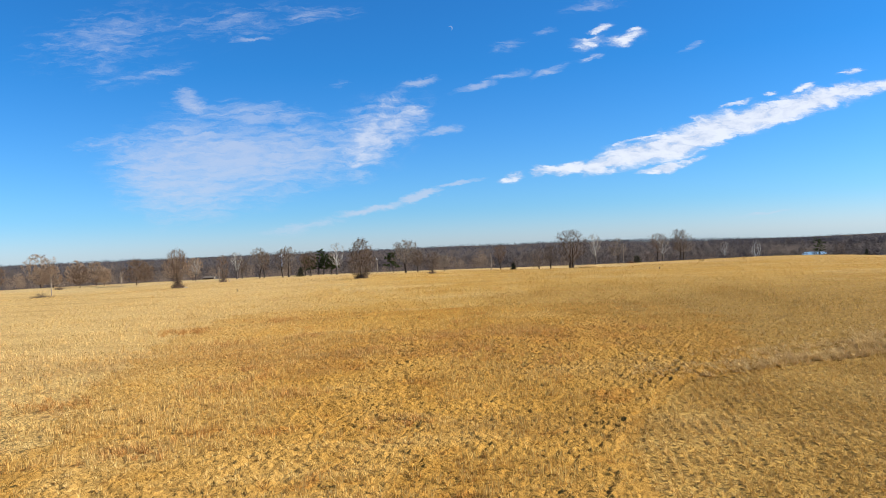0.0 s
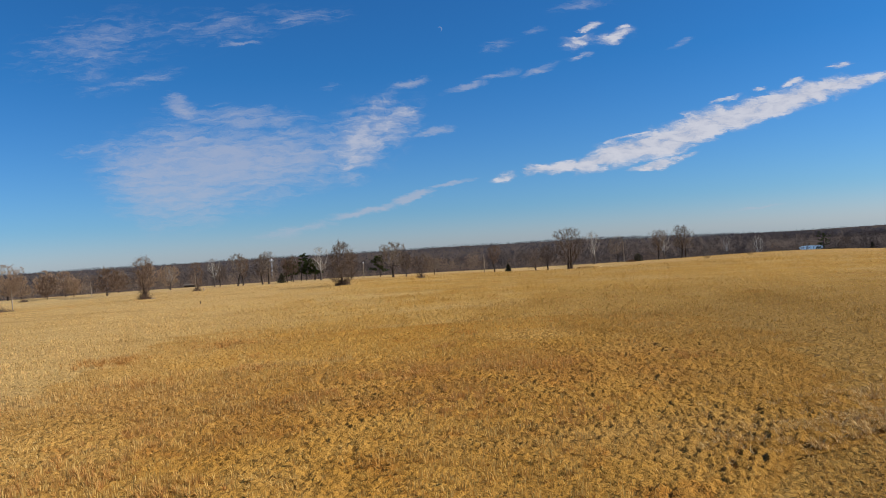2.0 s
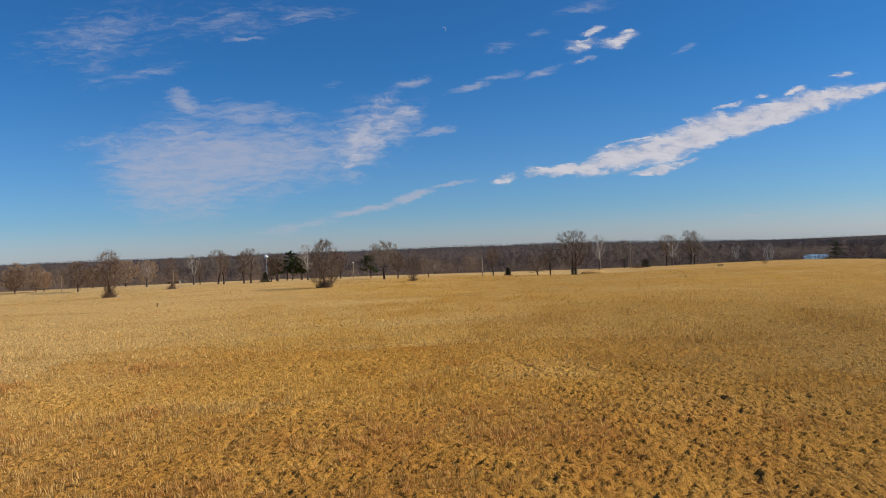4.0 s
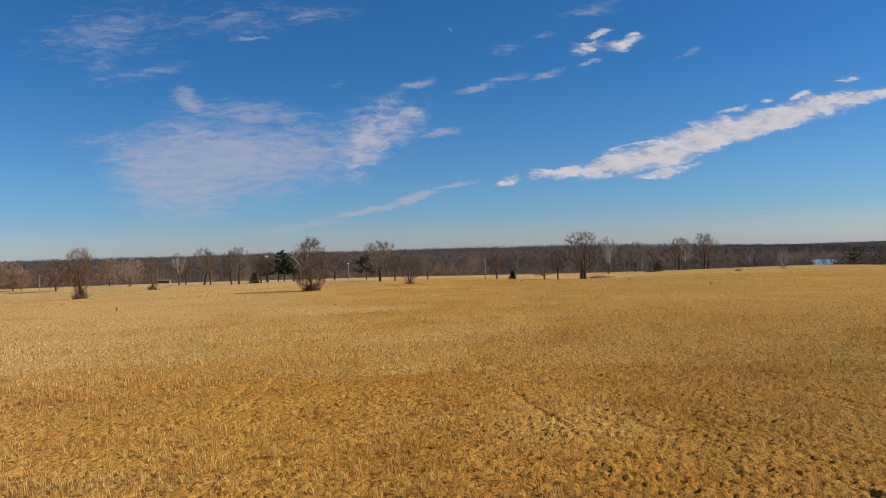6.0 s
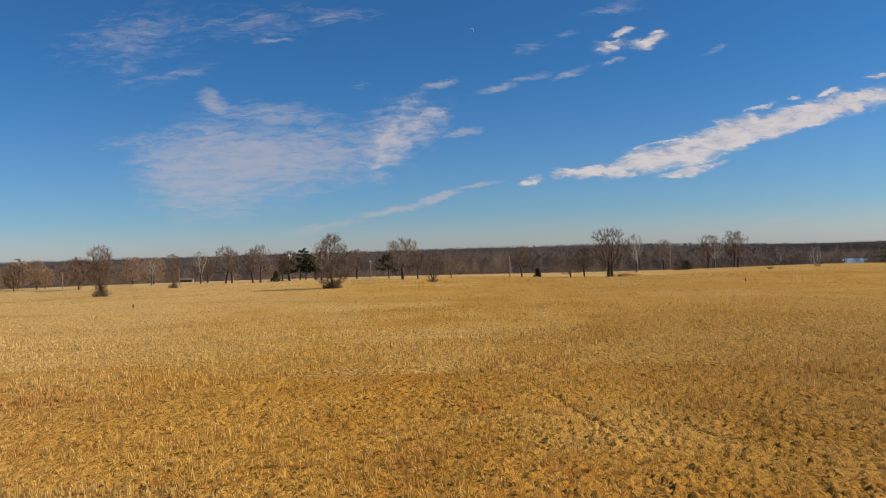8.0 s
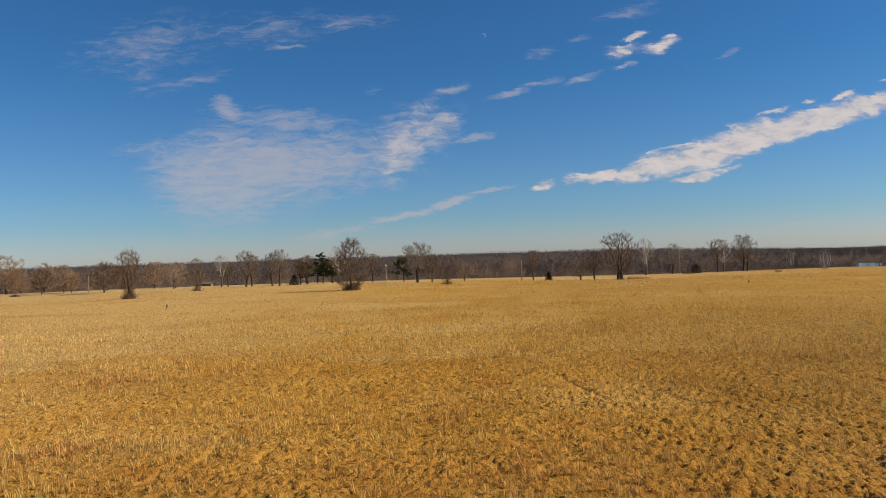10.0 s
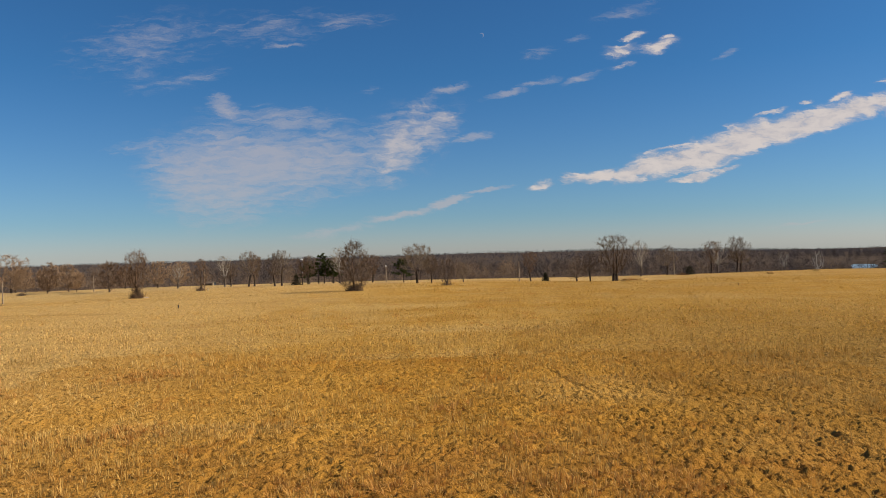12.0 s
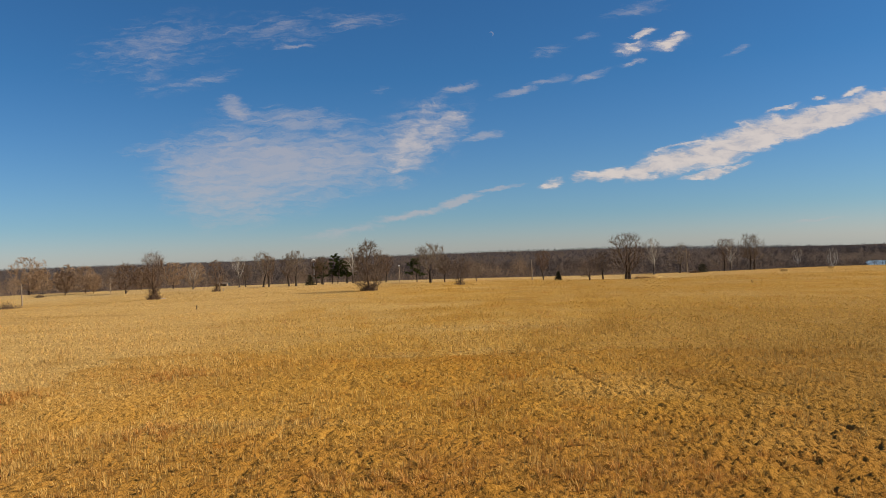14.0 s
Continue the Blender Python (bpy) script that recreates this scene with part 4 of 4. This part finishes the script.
# ---- far woods ----
def wood_band(name, label, seed, count, near_y, far_y, tall, blades, wide, mat, trunks=True):
    """Many leafless trees in one mesh: trunks and loose twig crowns."""
    rng = np.random.default_rng(seed)
    y = near_y + (far_y - near_y) * rng.random(count) ** 0.8
    x = rng.uniform(-0.78, 0.78, count) * y
    edge = 395 + 18 * waves(x, y, 90, seed + 1) - 0.32 * np.clip(-x - 60, 0, 300) * (x < 0) + 0.55 * np.clip(x - 70, 0, 300)
    clear = waves(x, y, 420, seed + 2) < 1.15
    gap = np.abs((x - 4.6) / (y - 59) + 0.345) < 0.018
    gap = gap & (y < 450)
    # open water and the clearing in front of it
    gap = gap | ((np.abs((x - 4.6) / (y - 50) - 0.513) < 0.013) & (y < 1240))
    gap = gap | (((x - 527 - 0.52 * (y - 1065)) / 22) ** 2 + ((y - 1065) / 165) ** 2 < 1)
    keep = (y > edge) & clear & ~gap
    x, y = x[keep], y[keep]
    n = len(x)
    z = height(x, y)
    h = tall * rng.uniform(0.65, 1.2, n) * (1 + 0.18 * waves(x, y, 170, seed + 5) + 0.15 * waves(x, y, 60, seed + 6))
    r = h * rng.uniform(0.28, 0.42, n)
    k = n * blades
    X, Y, Z, H, R = (np.repeat(a, blades) for a in (x, y, z, h, r))
    d = rng.normal(0, 1, (k, 3))
    d /= np.linalg.norm(d, axis=1)[:, None]
    ball = rng.random(k) ** 0.4
    c = np.stack([X + d[:, 0] * R * ball, Y + d[:, 1] * R * ball, Z + np.maximum(0.2, H * 0.52 + d[:, 2] * H * 0.5 * ball)], 1)
    out = d * 0.7 + rng.normal(0, 0.5, (k, 3)) + [0, 0, 0.35]
    out /= np.linalg.norm(out, axis=1)[:, None]
    side = np.cross(out, rng.normal(0, 1, (k, 3)))
    side /= np.linalg.norm(side, axis=1)[:, None]
    long = (H * rng.uniform(0.07, 0.15, k))[:, None]
    v = np.stack([c - side * wide / 2, c + side * wide / 2, c + out * long], 1).reshape(-1, 3)
    # trunks: two crossed slim triangles
    w = (h * 0.022)[:, None]
    foot = np.stack([x, y, z - 0.3], 1)
    tip = foot + np.stack([0 * x, 0 * x, h * 0.85], 1)
    t1 = np.stack([foot - w * [1, 0, 0], foot + w * [1, 0, 0], tip], 1).reshape(-1, 3)
    t2 = np.stack([foot - w * [0, 1, 0], foot + w * [0, 1, 0], tip], 1).reshape(-1, 3)
    v = np.concatenate([v, t1, t2]) if trunks else v
    me = mesh_of(name, v, np.arange(len(v)).reshape(-1, 3))
    me.materials.append(mat)
    tagged(new(name, me), label, "woods", kind="stuff")


wood_band("near_woods", "leafless brown woods below the meadow", 201, 1150, 340, 560, 8.5, 300, 0.095, WOODS_NEAR, False)
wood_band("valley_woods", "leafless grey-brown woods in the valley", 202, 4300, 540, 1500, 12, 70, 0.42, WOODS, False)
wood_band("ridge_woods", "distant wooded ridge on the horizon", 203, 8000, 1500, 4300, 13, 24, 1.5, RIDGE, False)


# ---- poles and small things ----
def turned(bm, radius_low, radius_high, z0, z1, sides=10):
    """A tapered upright pole with a softened top."""
    made = bmesh.ops.create_cone(bm, cap_ends=True, segments=sides, radius1=radius_low, radius2=radius_high, depth=z1 - z0, matrix=Matrix.Translation((0, 0, (z0 + z1) / 2)))
    top_edges = [e for e in bm.edges if all(v.co.z > z1 - 1e-4 for v in e.verts)]
    bmesh.ops.bevel(bm, geom=top_edges, offset=radius_high * 0.35, segments=2, affect="EDGES")
    return made


def block(bm, size, place, bevel=0.01, turn=0.0):
    made = bmesh.ops.create_cube(bm, size=1, matrix=Matrix.Translation(place) @ Matrix.Rotation(turn, 4, "Z") @ Matrix.Diagonal((*size, 1)))
    edges = list({e for v in made["verts"] for e in v.link_edges})
    bmesh.ops.bevel(bm, geom=edges, offset=bevel, segments=1, affect="EDGES")


def utility_pole(x, y, tall, label, crossarm=False, lamp=False):
    top = root("utility_pole", x, y, label, "pole", "poles along the meadow", sink=0.3)
    bm = bmesh.new()
    turned(bm, 0.19, 0.13, 0, tall + 0.3)
    part("pole", bm, TIMBER, top)
    if crossarm:
        bm = bmesh.new()
        block(bm, (2.4, 0.1, 0.12), (0, 0.15, tall - 0.5))
        arm = part("crossarm", bm, TIMBER, top)
        for dx in (-1.05, 0, 1.05):
            bm = bmesh.new()
            turned(bm, 0.05, 0.035, tall - 0.44, tall - 0.24, 8)
            bmesh.ops.translate(bm, verts=bm.verts, vec=(dx, 0.15, 0))
            part("insulator", bm, WHITE, arm)
    if lamp:
        bm = bmesh.new()
        block(bm, (0.5, 0.7, 0.35), (0, -0.25, tall + 0.25), 0.08)
        part("lamp_head", bm, WHITE, top, "white lamp head")


utility_pole(-129.3, 300, 5.6, "weathered wooden pole at the low side of the meadow")
utility_pole(-89.3, 298, 5.7, "weathered wooden pole before the woods")
utility_pole(17.1, 270, 6.0, "pale wooden pole at the meadow's edge")
utility_pole(79.1, 330, 9.0, "pale wooden pole with a crossarm", crossarm=True)
utility_pole(-26.6, 300, 5.6, "pole with a white lamp head at the meadow's edge", lamp=True)
utility_pole(-137, 262, 6.5, "weathered wooden pole in the low meadow")


def gable_house(name, x, y, size, eaves, ridge, turn, wall_mat, roof_mat, label):
    """A small building: walls with door and windows, and a pitched roof."""
    top = root(name, x, y, label, "building", turn=turn)
    w, d = size
    bm = bmesh.new()
    pts = [(-w / 2, 0), (w / 2, 0), (w / 2, eaves), (0, ridge), (-w / 2, eaves)]
    front = [bm.verts.new((px, -d / 2, pz)) for px, pz in pts]
    rear = [bm.verts.new((px, d / 2, pz)) for px, pz in pts]
    bm.faces.new(front)
    bm.faces.new(rear[::-1])
    for i in range(5):
        j = (i + 1) % 5
        bm.faces.new((front[j], front[i], rear[i], rear[j]))
    bmesh.ops.recalc_face_normals(bm, faces=bm.faces)
    part("wall", bm, wall_mat, top)
    for side in (-1, 1):
        bm = bmesh.new()
        slope = math.atan2(ridge - eaves, w / 2)
        run = math.hypot(w / 2, ridge - eaves) + 0.5
        bmesh.ops.create_cube(bm, size=1, matrix=Matrix.Translation((side * (w / 4 + 0.12), 0, (eaves + ridge) / 2 + 0.12)) @ Matrix.Rotation(side * slope, 4, "Y") @ Matrix.Diagonal((run, d + 0.8, 0.14, 1)))
        part("roof", bm, roof_mat, top)
    bm = bmesh.new()
    block(bm, (1.1, 0.1, 2.1), (-w * 0.2, -d / 2 - 0.05, 1.05))
    part("door", bm, TIMBER, top)
    for dx in (0.05, 0.28):
        bm = bmesh.new()
        block(bm, (1.2, 0.1, 1.2), (w * dx, -d / 2 - 0.05, 1.7))
        part("window", bm, WINDOW, top)


gable_house("shelter", -129.5, 412, (4.5, 6), 1.9, 2.6, 80, BARK, ROOF, "low park shelter with a grey metal roof below the meadow")


def water_tower(x, y, tall):
    """A far water tower: a white bowl on a slender stem."""
    top = root("water_tower", x, y, "white water tower standing above the far woods", "water tower")
    bm = bmesh.new()
    turned(bm, 1.1, 0.8, 0, tall - 3.0, 14)
    part("stem", bm, STEEL, top)
    bm = bmesh.new()
    bmesh.ops.create_uvsphere(bm, u_segments=20, v_segments=12, radius=2.6, matrix=Matrix.Translation((0, 0, tall - 2.4)) @ Matrix.Diagonal((1.15, 1.15, 0.8, 1)))
    part("tank", bm, WHITE, top)
    bm = bmesh.new()
    turned(bm, 0.5, 0.4, tall - 0.5, tall + 0.1, 10)
    part("vent", bm, STEEL, top)


water_tower(-221, 1000, 3.4 - float(height(-221, 1000)))


def stake(x, y, tall, label):
    """A short weathered stake with a notched top."""
    top = root("stake", x, y, label, "stake", "stakes in the meadow", 15)
    bm = bmesh.new()
    turned(bm, 0.09, 0.075, 0, tall, 7)
    part("post", bm, BARK, top)
    bm = bmesh.new()
    block(bm, (0.22, 0.05, 0.09), (0, 0, tall * 0.82), 0.008)
    part("cleat", bm, BARK, top)


stake(-45.1, 167.3, 0.7, "dark wooden stake in the dry grass")
stake(57.2, 200, 0.7, "dark wooden stake in the dry grass")


def dead_log(x, y, length, r, turn, seed):
    """A bleached broken limb on the ground, tapered, with a stub."""
    rng = random.Random(seed)
    top = root("dead_limb", x, y, "bleached broken limb lying in the brush", "log", "fallen limbs", turn, sink=-r * 0.6)
    wood = Wood()
    line, _ = wander(Vector((0, 0, 0)), Vector((1, 0, 0.18)).normalized(), length, 5, rng, 0.1, 0.0)
    wood.limb(line, [r * (1 - 0.12 * i) for i in range(6)], 8)
    part("limb", wood.mesh("limb"), DEADWOOD, top)
    wood = Wood()
    p, d = along(line, 0.6)
    stub, _ = wander(p, Vector((0.4, 0.5, 0.8)).normalized(), length * 0.3, 2, rng, 0.1, 0.0)
    wood.limb(stub, [r * 0.5, r * 0.4, r * 0.25], 6)
    part("stub", wood.mesh("stub"), DEADWOOD, top)


dead_log(-77.9, 226.4, 1.8, 0.17, 70, 81)
dead_log(-74.5, 261, 1.6, 0.2, 100, 83)


def grass_mound(x, y, wide, tall, seed, label):
    """A heap of matted dead grass and stems."""
    rng = random.Random(seed)
    top = root("grass_mound", x, y, label, "mound", "mounds in the meadow", sink=0.02)
    bm = bmesh.new()
    bmesh.ops.create_icosphere(bm, subdivisions=4, radius=1.0)
    for v in bm.verts:
        k = 1 + 0.22 * noise.noise(v.co * 2.3 + Vector((seed, 0, 0))) + 0.1 * noise.noise(v.co * 7)
        v.co = Vector((v.co.x * wide * k, v.co.y * wide * 0.8 * k, max(v.co.z, -0.1) * tall * k))
    part("heap", bm, GRASS_FAR, top)
    wood = Wood()
    for _ in range(260):
        a, f = rng.uniform(0, 6.283), rng.random() ** 0.5
        p = Vector((math.cos(a) * wide * f, math.sin(a) * wide * 0.8 * f, tall * math.sqrt(max(0, 1 - f * f)) * 0.9))
        wood.blade(p, Vector((rng.gauss(0, 0.6), rng.gauss(0, 0.6), 1)).normalized(), rng.uniform(0.3, 0.7), 0.06, rng)
    tagged(part("straw", wood.mesh("straw"), WEEDS, top), kind="stuff")


grass_mound(57, 295, 4.5, 1.1, 3, "broad low mound of matted grass by the oak")
grass_mound(103, 300, 1.2, 0.6, 4, "small mound of dead grass in the meadow")
grass_mound(132, 330, 1.2, 0.6, 5, "small mound of dead grass in the meadow")
